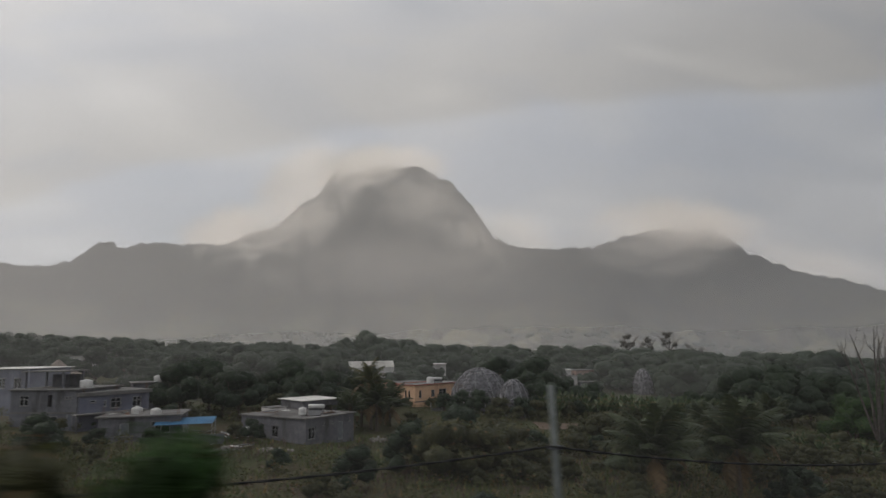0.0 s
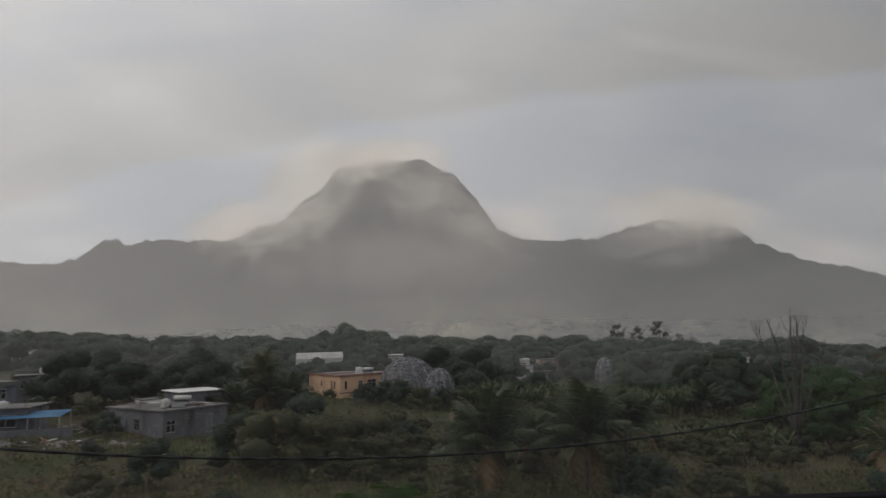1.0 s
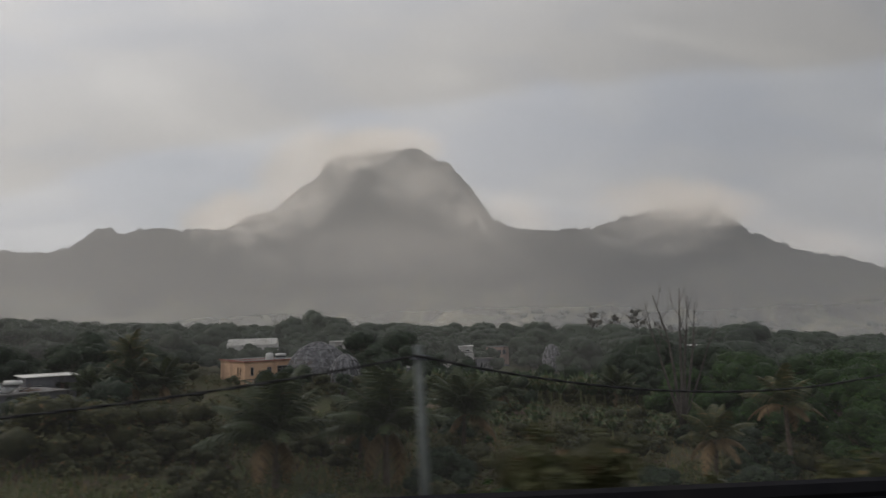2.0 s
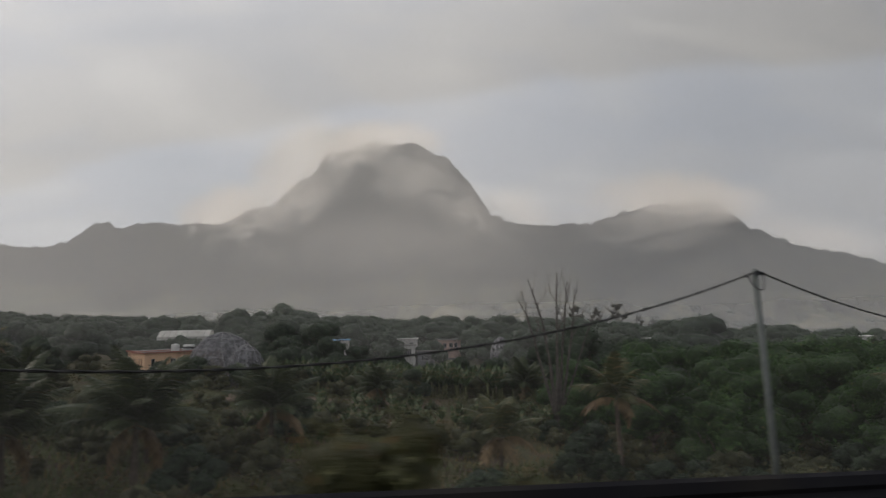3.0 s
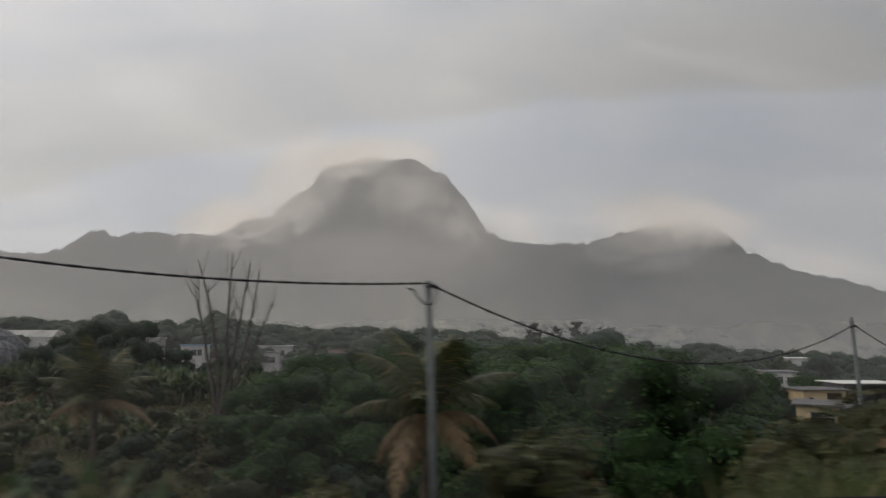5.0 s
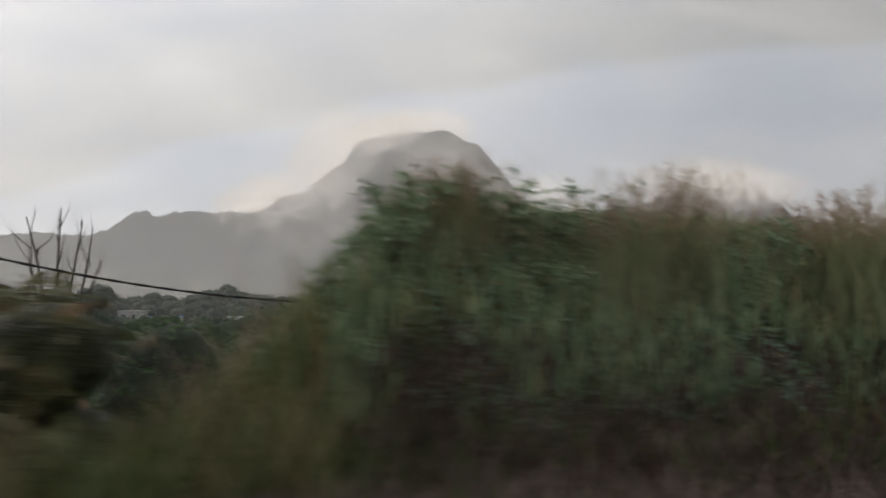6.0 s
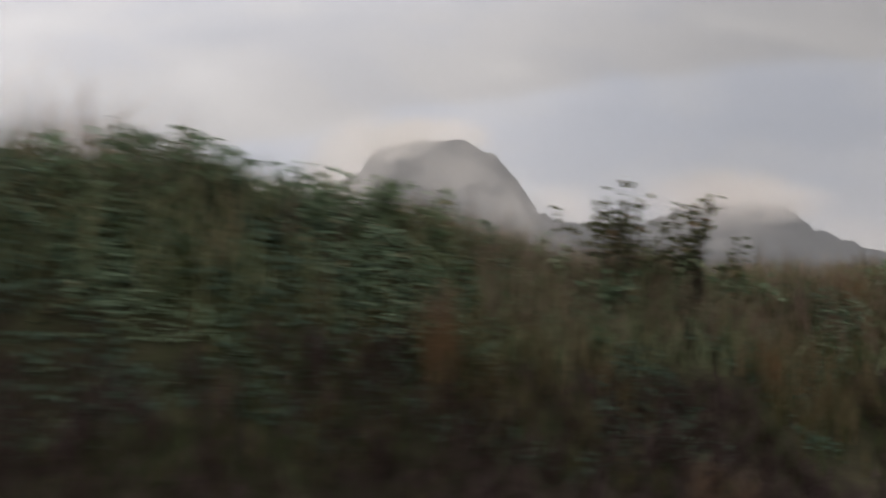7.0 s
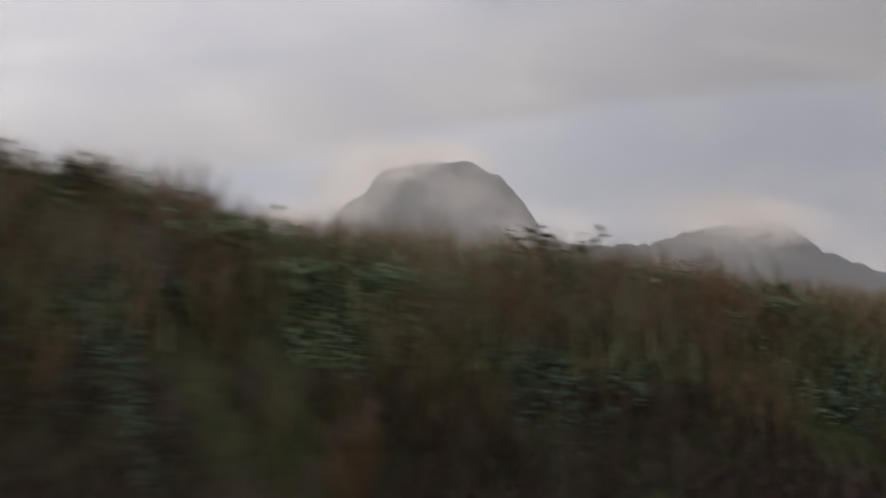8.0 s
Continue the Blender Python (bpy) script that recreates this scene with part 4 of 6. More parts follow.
for k, (x, y, top) in enumerate([(97.5, 69.5, 6.4), (100.5, 70.5, 6.35), (103.5, 71.5, 6.5), (106.5, 72.5, 6.9), (110, 74.0, 6.6), (104.6, 71.2, 6.7), (101.5, 66.5, 5.6), (105.5, 68.5, 5.5)]):
    plant(THICKET[k % 3], x, y, (top - float(ground_height(x, y))) / 3.4, group="valley scrub", label="tall dull green shrub before the cream house")
for k, (x, y, top) in enumerate([(86, 84, 11.5), (92, 88, 11.7), (81, 87, 11.1), (97, 92, 11.3)]):
    plant(GREEN_TREE[k % 3], x, y, (top - float(ground_height(x, y))) / 10.0, group="lush trees below the road")
# the olive bushes between the grey house and the palms
for k, (x, y, s) in enumerate([(-1.5, 62.5, 1.35), (2.0, 60.5, 1.6), (5.2, 62.0, 1.45), (3.2, 66.5, 1.7), (7.4, 66.0, 1.3), (9.5, 71, 1.3)]):
    plant(THICKET[1 if k % 3 else 0], x, y, s, stretch=1.05, group="valley scrub", label="ragged olive bushes on the valley floor")

# -- scrub on the valley floor --
rng = np.random.default_rng(11)
for k in range(700):
    x, y = rng.uniform(-60, 150), rng.uniform(28, 135)
    s, d = road_coords(x, y)
    if d < 22:
        continue
    z = rng.uniform(0.4, 1.05)
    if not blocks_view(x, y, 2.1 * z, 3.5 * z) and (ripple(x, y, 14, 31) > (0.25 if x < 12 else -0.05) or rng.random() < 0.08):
        if y < 84:
            plant(THICKET[k % 3] if rng.random() < 0.8 else BUSH[k % 4], x, y, z, group="valley scrub")
        else:
            FAR_SHRUBS.append((x, y, 3.5 * z))

for k, (x, y, s) in enumerate([(9, 117.5, 1.25), (12.5, 114.5, 1.1), (16, 113.5, 1.1), (6, 119.5, 1.15), (19, 114, 1.1), (3, 118, 1.0), (-19.8, 76.8, 0.75), (-22, 78, 0.6)]):
    plant(THICKET[k % 3], x, y, s, group="valley scrub")

# -- the tilled strip before the banana patch --
fx, fy = np.linspace(17, 46, 50), np.linspace(101, 109.5, 34)
FX, FY = np.meshgrid(fx, fy, indexing="ij")
furrow = 0.07 + 0.05 * np.sin(FY * 7.5 + 0.3 * np.sin(FX * 0.5)) + 0.02 * ripple(FX, FY, 1.1, 41)
field = link("tilled_field", mesh_of("tilled_field", np.stack([FX, FY + 0.04 * (FX - 30), ground_height(FX, FY + 0.04 * (FX - 30)) + furrow], -1).reshape(-1, 3),
                                     grid_faces(50, 34), SOIL, True))
tagged(field, "brown tilled soil strip in front of the bananas", "field", kind="structure")

# -- palms --
for k, (x, y, s) in enumerate([(19.7, 57.0, 1.35), (27.2, 58.0, 1.3), (33, 68, 1.1), (24.5, 66, 1.0),
                               (-9.5, 97, 1.15), (-7, 93, 1.0), (-5.5, 99, 1.1), (-10.5, 90, 0.8), (39, 92, 0.85), (58, 112, 1.1), (78, 165, 1.3),
                               (152, 178, 1.5)]):
    plant(COCONUT[k % 3], x, y, s, group="coconut palms")
for k, (x, y, s) in enumerate([(75.4, 56.0, 1.22), (58.5, 63.4, 1.05), (49.5, 56, 0.9), (-8, 95, 1.15)]):
    plant(OLD_PALM[k % 2], x, y, s, group="coconut palms")

# -- banana patch, with the low leafy rows before it --
rng = np.random.default_rng(5)
for k in range(170):
    x, y = rng.uniform(20, 62), rng.uniform(113, 125)
    plant(BANANAS[k % 3], x, y, rng.uniform(1.2, 1.75), group="banana patch")
for k in range(90):
    x, y = rng.uniform(28, 58), rng.uniform(78, 98)
    plant(BANANAS[k % 3], x, y, rng.uniform(0.6, 1.0), group="banana patch")


for k in range(30):
    q = rng.uniform(66, 88)
    x, y = along(q, rng.uniform(9.5, 15))
    plant(BANANAS[k % 3], x, y, rng.uniform(0.7, 1.0) * (1.0 if q < 81 else 0.6), group="banana plants by the road")


def dead_tree():
    """A tall dead tree: pale bare stems rising close together, forked into thin broken tips."""
    rng = np.random.default_rng(21)
    x, y = 57.9, 84.6
    root = thing("dead_tree", x, y, float(ground_height(x, y)), 0, "tall bleached dead tree with bare upright branches", "tree")
    h = Heap()
    h.tube([(0, 0, -0.4), (0.05, 0, 1.2), (0.0, 0.1, 2.4)], [0.36, 0.30, 0.26], 9)
    link("trunk", h.mesh("trunk", BARK_PALE, True), root)
    for lean_x, lean_y, ln, r, curl in [(-0.22, 0.0, 13.6, 0.13, 0.016), (-0.10, 0.05, 14.6, 0.15, 0.006), (0.0, -0.04, 14.9, 0.16, 0.0), (0.12, 0.06, 14.2, 0.14, -0.008),
                                        (0.24, 0.05, 13.6, 0.14, 0.012), (0.40, -0.05, 11.4, 0.10, 0.0)]:
        hb = Heap()
        p, pts, rad = Vector((lean_x * 0.5, lean_y, 1.6)), [], []
        w = Vector((lean_x, lean_y, 1)).normalized()
        for i in range(11):
            pts.append(p.copy())
            rad.append(1.45 * r * (1 - 0.80 * i / 10))
            w = (w + Vector((rng.normal(0, 0.05) + curl * (1 if i < 6 else -1), rng.normal(0, 0.04), 0.02))).normalized()
            p = p + w * ln / 10
        hb.tube(pts, rad, 7)
        for i in (6, 7, 8, 9):
            limb(hb, pts[i], (rng.choice((-1, 1)) * rng.uniform(0.35, 0.8), rng.normal(0, 0.4), 1.0), rng.uniform(1.0, 2.4), rad[i] * 0.7, rng, 1, 0.4, 0.2, 5, None, 0.3)
        link("branch", hb.mesh("branch", BARK_PALE, True), root)
    return root


dead_tree()


def wayside_tree(x, y, height, seed, label):
    """A small, nearly leafless tree by the road: a wide fan of stems from a low fork, curving up, with short twigs and leaf tufts on the low ones."""
    rng = np.random.default_rng(seed)
    root = thing("bare_tree", x, y, float(ground_height(x, y)), 0, label, "tree")
    h, tips = Heap(), []
    fork = height * 0.36
    h.tube([(0, 0, -0.3), (0.03, 0.0, fork * 0.5), (0.05, 0.04, fork)], [0.09, 0.075, 0.07], 8)
    link("trunk", h.mesh("trunk", TWIG, True), root)
    stems = 22
    for k in range(stems):
        a = math.pi * (k % 2) + rng.uniform(-0.8, 0.8)
        tilt = radians(6 + 56 * ((k * 0.618) % 1.0) + rng.uniform(-4, 4))
        hb, mine = Heap(), []
        p = Vector((0.05, 0.04, fork * rng.uniform(0.8, 1.08)))
        w = Vector((math.cos(a) * math.sin(tilt), math.sin(a) * math.sin(tilt) * 0.55, math.cos(tilt))).normalized()
        pts, rad = [], []
        ln = height * rng.uniform(0.46, 0.57) * (1.0 + 0.25 * math.sin(tilt))
        for i in range(12):
            pts.append(p.copy())
            rad.append(0.034 * (1 - 0.74 * i / 11))
            w = (w + Vector(rng.normal(0, 0.11, 3)) + Vector((0, 0, 0.055))).normalized()
            p = p + w * ln / 11
        hb.tube(pts, rad, 7)
        for i in (3, 4, 5, 6, 7, 8, 9, 10, 11):
            side = Vector(rng.normal(0, 1, 3))
            limb(hb, pts[i], w * 0.7 + side.normalized() + Vector((0, 0, 0.25)), ln * rng.uniform(0.09, 0.22), rad[i] * 0.6, rng, 1, 0.7, 0.25, 5, mine, 0.2, 3)
        link("branch", hb.mesh("branch", TWIG, True), root)
        if tilt > 0.7:
            tips += [q for q in mine if q[2] < height * 0.74]
    pick = np.array(tips)[rng.random(len(tips)) < 0.22]
    pts = np.repeat(pick, 6, 0) + rng.normal(0, 0.05, (len(pick) * 6, 3))
    v, f = leaves(pts, 0.09, 0.045, rng)
    link("leaves", mesh_of("leaves", v, f, LEAF_DARK), root, "sparse dull green leaf tufts")
    return root


nx, ny = along(64.1, 4.8)
wayside_tree(nx, ny, 4.3, 33, "nearly leafless dark twiggy tree beside the road")


def crowd(name, spots, clumps, per, leaf, material, seed, label, category, level=2):
    """Many crowns that cannot be told apart singly, as one object."""
    rng = np.random.default_rng(seed)
    vs, fs, n = [], [], 0
    mv, mf, m = [], [], 0
    for x, y, h in spots:
        foot = np.array([x, y, float(land(x, y))])
        cc, size = lobed_crown(rng, h * rng.uniform(0.50, 0.78), h * 0.80, h * 0.14, clumps, 0.5 if clumps < 9 else 0.40)
        if level:
            v, f = leaf_mass(rng, cc + foot, size * 0.88, level)
            mv.append(v)
            mf.append(f + m)
            m += len(v)
        pts, o = spray_leaves(rng, cc, size, per, 4) if level else clump_leaves(rng, cc, size, per, 0.3, 1.2, 0.86)
        v, f = leaves(pts + foot, leaf * h, leaf * h * 0.6, rng, o)
        vs.append(v)
        fs.append(f + n)
        n += len(v)
    ob = link(name, mesh_of(name, np.concatenate(vs), np.concatenate(fs), material))
    if level:
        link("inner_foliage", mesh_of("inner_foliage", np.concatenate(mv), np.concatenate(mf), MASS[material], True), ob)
    return tagged(ob, label, category, kind="stuff")


def land(x, y):
    return max(float(ground_height(x, y)), float(mountain_height(np.float64(x), np.float64(y))) if y > 950 else -99.0)


crowd("village_woods", FAR_CROWNS, 12, 20, 0.062, LEAF_DARK, 71, "dense dark green trees filling the village", "woods", 2)
crowd("scrub", FAR_SHRUBS, 6, 7, 0.09, LEAF_OLIVE, 72, "dull green scrub between the houses", "scrub", 1)
rng = np.random.default_rng(76)
spots = []
for k in range(3600):
    x, y = rng.uniform(-70, 150), rng.uniform(26, 140)
    if road_coords(x, y)[1] > 16 and not (-40 < x < -4 and 70 < y < 90):
        spots.append((x, y, rng.uniform(0.6, 1.9)))
crowd("weeds", spots, 5, 8, 0.2, LEAF_OLIVE, 75, "low weeds and brambles over the valley floor", "weeds", 0)
rng = np.random.default_rng(78)
spots = []
for k in range(520):
    x, y = rng.uniform(-2, 85), rng.uniform(48, 100)
    h = rng.uniform(1.3, 2.6)
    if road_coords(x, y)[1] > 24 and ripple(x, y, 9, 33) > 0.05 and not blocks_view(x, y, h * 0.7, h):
        spots.append((x, y, h))
crowd("brambles", spots, 6, 8, 0.11, LEAF_OLIVE, 79, "tangled dull green brambles and young trees over the valley floor", "undergrowth", 1)
rng = np.random.default_rng(77)
spots = []
for k in range(560):
    y = 300 + 150 * rng.random()
    x = rng.uniform(-0.85, 0.95) * y + 20
    spots.append((x, y, rng.uniform(7.0, 12.0) * (1.0 - 0.12 * float(smooth(-60, 260, x))) * (0.72 + 0.28 * float(smooth(-160, 10, x)))))
crowd("far_woods", spots, 6, 5, 0.09, LEAF_FAR, 73, "dark green woods and hedges across the valley", "woods", 1)
spots = []
for k in range(2600):
    y = 1000 + 1000 * rng.random() ** 1.3
    x = rng.uniform(-0.8, 0.85) * y
    if fractal(x, y * 1.6, 240, 14, 4) > 0.02:
        spots.append((x, y, rng.uniform(9, 20)))
crowd("hill_woods", spots, 3, 2, 0.16, LEAF_FAR, 74, "hedges and woods on the foot of the mountain", "woods", 1)


# ---- houses ----
def panel(length, height, thick, holes, y0=0.0, x0=0.0, z0=0.0):
    """A slab along +x from x0 to length with holes (x0, z0, x1, z1) right through it, as one joined shell."""
    xs = sorted({x0, length, *[h[0] for h in holes], *[h[2] for h in holes]})
    zs = sorted({z0, height, *[h[1] for h in holes], *[h[3] for h in holes]})
    bm = bmesh.new()
    grid = {}

    def at(i, j):
        if (i, j) not in grid:
            grid[i, j] = bm.verts.new((xs[i], y0, zs[j]))
        return grid[i, j]

    for i in range(len(xs) - 1):
        for j in range(len(zs) - 1):
            mx_, mz_ = (xs[i] + xs[i + 1]) / 2, (zs[j] + zs[j + 1]) / 2
            if not any(h[0] < mx_ < h[2] and h[1] < mz_ < h[3] for h in holes):
                bm.faces.new((at(i, j), at(i + 1, j), at(i + 1, j + 1), at(i, j + 1)))
    made = bmesh.ops.extrude_face_region(bm, geom=bm.faces[:])["geom"]
    for v in made:
        if isinstance(v, bmesh.types.BMVert):
            v.co.y += thick
    bmesh.ops.recalc_face_normals(bm, faces=bm.faces[:])
    return bm


def facade(root, m, length, height, holes, wall_mat, name="wall", thick=0.2, bars=True):
    """One wall of a house with its windows and doors. holes: (x0, z0, x1, z1, kind)."""
    w = part(name, panel(length, height, thick, holes), wall_mat, root)
    w.matrix_local = m
    for x0, z0, x1, z1, kind in holes:
        if kind == "gap":
            continue
        if kind == "door":
            d = part("door", boxes((x0 + 0.05, 0.07, z0, x1 - 0.05, 0.12, z1 - 0.05)), DOOR, root, "plain dark door")
            d.matrix_local = m
            part("door_frame", panel(x1, z1, 0.10, [(x0 + 0.05, z0 + 0.03, x1 - 0.05, z1 - 0.05)], 0.04, x0, z0), FRAME, d)
            continue
        g = part("window", boxes((x0 + 0.04, 0.10, z0 + 0.04, x1 - 0.04, 0.12, z1 - 0.04)), GLASS, root, "dark glazed window")
        g.matrix_local = m
        if bars and x1 - x0 > 0.7:
            xm, zm = (x0 + x1) / 2, z0 + (z1 - z0) * 0.62
            lights = [(a, c, b, e) for a, b in ((x0 + 0.06, xm - 0.025), (xm + 0.025, x1 - 0.06)) for c, e in ((z0 + 0.06, zm - 0.02), (zm + 0.02, z1 - 0.06))]
        else:
            lights = [(x0 + 0.06, z0 + 0.06, x1 - 0.06, z1 - 0.06)]
        part("window_frame", panel(x1, z1, 0.07, lights, 0.05, x0, z0), FRAME, g)
        part("sill", boxes((x0 - 0.06, -0.07, z0 - 0.07, x1 + 0.06, 0.0, z0)), ROOF, g)
    return w


def block_house(name, x, y, z, angle, length, depth, height, wall_mat, label, front=(), left=(), right=(), over=0.18, slab=0.16,
                roof_mat=None, edge_mat=None, parapet=0.0, storeys=1):
    """A flat-roofed house with its near corner at x, y: the front runs off at the angle, the left wall at right angles to it."""
    root = thing(name, x, y, z, angle, label, "house")
    facade(root, pose(0, 0, 0), length, height, list(front), wall_mat)
    facade(root, pose(0.2, 0.2, 0, 0, 0, 90), depth - 0.4, height, list(left), wall_mat)
    facade(root, pose(length, 0.2, 0, 0, 0, 90), depth - 0.4, height, list(right), wall_mat)
    facade(root, pose(0, depth - 0.2, 0), length, height, [], wall_mat)
    fl = part("floor", boxes((0.2, 0.2, -0.6, length - 0.2, depth - 0.2, 0.04)), ROOF, root)
    base = part("plinth", boxes((-0.06, -0.06, -0.9, length + 0.06, depth + 0.06, -0.004)), BLOCK, root)
    roof = part("roof", boxes((-over, -over, height, length + over, depth + over, height + slab), bevel=0.02), roof_mat or ROOF, root, "flat weathered roof slab")
    if edge_mat:
        part("roof_edge", boxes((-over - 0.03, -over - 0.03, height + 0.02, length + over + 0.03, -over, height + slab + 0.05),
                                (-over - 0.03, -over, height + 0.02, -over, depth + over, height + slab + 0.05)), edge_mat, roof)
    if parapet:
        part("parapet", boxes((-over, -over, height + slab, length + over, 0.0, height + slab + parapet),
                              (-over, 0.0, height + slab, 0.0, depth + over, height + slab + parapet)), wall_mat, roof)
    if storeys == 2:
        part("floor_band", boxes((-0.05, -0.05, height / 2 - 0.1, length + 0.05, -0.003, height / 2 + 0.08)), ROOF, root)
    return root


def water_tank(x, y, z, r=0.55, h=1.1, label="white plastic water tank on a flat roof"):
    """A round tank, slightly tapered, with a domed lid."""
    root = thing("water_tank", x, y, z, RNG.uniform(0, 360), label, "water tank", "roof tanks")
    bm = bmesh.new()
    rings = [(0, r * 0.92), (0.04, r), (h * 0.3, r), (h * 0.33, r * 0.97), (h * 0.36, r), (h * 0.9, r * 0.98), (h, r * 0.9)]
    made = []
    for zz, rr in rings:
        made.append([bm.verts.new((rr * math.cos(a), rr * math.sin(a), zz)) for a in np.linspace(0, 2 * math.pi, 17)[:-1]])
    for p, q in zip(made, made[1:]):
        for i in range(16):
            bm.faces.new((p[i], p[(i + 1) % 16], q[(i + 1) % 16], q[i]))
    bm.faces.new(made[0][::-1])
    bm.faces.new(made[-1])
    part("body", bm, TANK, root, smooth_shade=True)
    bm = bmesh.new()
    made = []
    for zz, rr in ((h, r * 0.5), (h + 0.06, r * 0.5), (h + 0.12, r * 0.3), (h + 0.14, 0.02)):
        made.append([bm.verts.new((rr * math.cos(a), rr * math.sin(a), zz)) for a in np.linspace(0, 2 * math.pi, 13)[:-1]])
    for p, q in zip(made, made[1:]):
        for i in range(12):
            bm.faces.new((p[i], p[(i + 1) % 12], q[(i + 1) % 12], q[i]))
    part("lid", bm, TANK, root, smooth_shade=True)
    return root


def solar_heater(x, y, z, turn, label="solar water heater with a white drum"):
    root = thing("solar_heater", x, y, z, turn, label, "water heater")
    bm = bmesh.new()
    bmesh.ops.create_cone(bm, cap_ends=True, segments=16, radius1=0.26, radius2=0.26, depth=1.9, matrix=pose(0, 0.75, 1.0, 0, 90, 0))
    bmesh.ops.bevel(bm, geom=[e for e in bm.edges if len(e.link_faces) == 2 and e.calc_face_angle(0) > 1.2], offset=0.05, segments=2, affect="EDGES")
    part("drum", bm, TANK, root, "white drum", True)
    p = part("panel", boxes((-0.9, -0.75, -0.03, 0.9, 0.75, 0.03), bevel=0.01), GLASS, root, "dark glazed collector")
    p.matrix_local = pose(0, 0.0, 0.42, 28, 0, 0)
    part("stand", boxes((-0.85, 0.55, 0, -0.8, 0.6, 0.8), (0.8, 0.55, 0, 0.85, 0.6, 0.8), (-0.85, -0.65, 0, -0.8, -0.6, 0.1), (0.8, -0.65, 0, 0.85, -0.6, 0.1)), FRAME, root)
    return root


def turned(x, y, angle, u, v):
    a = radians(angle)
    return x + u * math.cos(a) - v * math.sin(a), y + u * math.sin(a) + v * math.cos(a)


def G(x, y):
    return float(ground_height(x, y))


# the grey block house
gx0, gy0, ga = -13.6, 76.0, 54
block_house("house", gx0, gy0, -0.35, ga, 7.9, 11.3, 3.25, BLOCK, "single-storey house of bare grey concrete blocks with a flat roof",
            front=[(0.4, 1.0, 1.5, 2.3, "window"), (2.6, 2.3, 3.0, 2.62, "window"), (4.0, 2.35, 4.35, 2.65, "window"),
                   (5.2, 0.45, 6.05, 2.5, "door"), (6.9, 2.35, 7.3, 2.65, "window")],
            left=[(4.5, 1.0, 5.6, 2.3, "window"), (6.9, 0.6, 7.3, 2.4, "window")], over=0.22)
for u, v, r, h in [(1.6, 2.6, 0.45, 0.85)]:
    x, y = turned(gx0, gy0, ga, u, v)
    water_tank(x, y, -0.35 + 3.25 + 0.16, r, h)
x, y = turned(gx0, gy0, ga, 2.6, 1.6)
solar_heater(x, y, 2.9 + 0.16, ga - 60)
# the low house behind it, of which the top shows
block_house("house", -16.0, 86.5, -0.35, 40, 5.2, 6.0, 4.3, BLOCK, "small grey block house with a pale sheet roof",
            front=[(0.8, 2.2, 1.6, 3.4, "window"), (3.0, 1.8, 4.4, 3.6, "gap")], over=0.35, slab=0.1, roof_mat=SHEET)
block_house("shed", -19.6, 84.0, -0.35, 40, 2.2, 2.4, 3.5, WHITE, "small whitewashed shed behind the grey house", over=0.1, slab=0.08)

# the two-storey block building with its grey-blue wing
block_house("house", -50.0, 80.9, -1.0, -10, 8.9, 8.0, 5.2, BLOCK, "two-storey unfinished building of bare grey blocks",
            front=[(1.2, 3.4, 2.4, 4.6, "window"), (4.6, 0.7, 6.4, 2.2, "window"), (5.0, 3.3, 5.6, 4.7, "gap"), (7.2, 4.2, 8.2, 4.5, "window"), (7.6, 0.4, 8.4, 2.4, "door")],
            over=0.25, storeys=2)
block_house("house", -40.9, 79.3, -1.0, 50, 8.4, 7.0, 5.0, BLOCK_BLUE, "grey-blue rendered wing with barred windows and a dark roof edge",
            front=[(1.2, 4.2, 1.9, 4.5, "window"), (2.8, 3.6, 3.1, 4.4, "window"), (3.6, 3.4, 4.9, 4.6, "window"), (6.3, 3.4, 7.4, 4.6, "window")], over=0.25, slab=0.45)
ledge = thing("balcony_slab", -41.2, 78.2, 1.9, 48, "thin grey concrete balcony slab on posts", "balcony")
part("slab", boxes((0, -0.9, 0, 8.6, 0.75, 0.14), bevel=0.01), ROOF, ledge)
for u in (0.15, 4.2, 8.3):
    part("post", boxes((u, -0.8, -3.4, u + 0.16, -0.64, -0.003)), BLOCK, ledge)
shelter = thing("roof_shelter", -49.5, 82.0, 4.36, -10, "half-built concrete shelter on a flat roof", "shelter")
part("roof", boxes((-0.3, -0.3, 2.0, 5.6, 4.0, 2.15), bevel=0.01), ROOF, shelter)
for u, v in ((0, 0), (5.1, 0), (0, 3.4), (5.1, 3.4)):
    part("post", boxes((u, v, 0, u + 0.22, v + 0.22, 1.997)), BLOCK, shelter)
part("wall", boxes((1.0, 3.4, 0, 5.0, 3.55, 1.6)), BLOCK, shelter)
block_house("house", -42.0, 95.5, -0.4, 28, 3.6, 5.0, 4.9, BLOCK, "far grey house with an outside stair",
            front=[(0.6, 3.2, 1.3, 4.3, "window"), (2.2, 2.9, 2.9, 4.4, "window")], over=0.25)
block_house("house", -62.0, 92.0, -1.0, -14, 9.0, 7.0, 6.8, BLOCK_BLUE, "tall grey-blue house with a pale sheet roof",
            front=[(1.0, 4.2, 2.4, 5.6, "window"), (3.8, 4.2, 5.0, 5.6, "window"), (6.4, 4.2, 7.6, 5.6, "window"), (1.0, 1.0, 2.4, 2.3, "window")], over=0.4, slab=0.1, roof_mat=SHEET)
water_tank(-42.2, 82.5, 4.36, 0.75, 1.35)


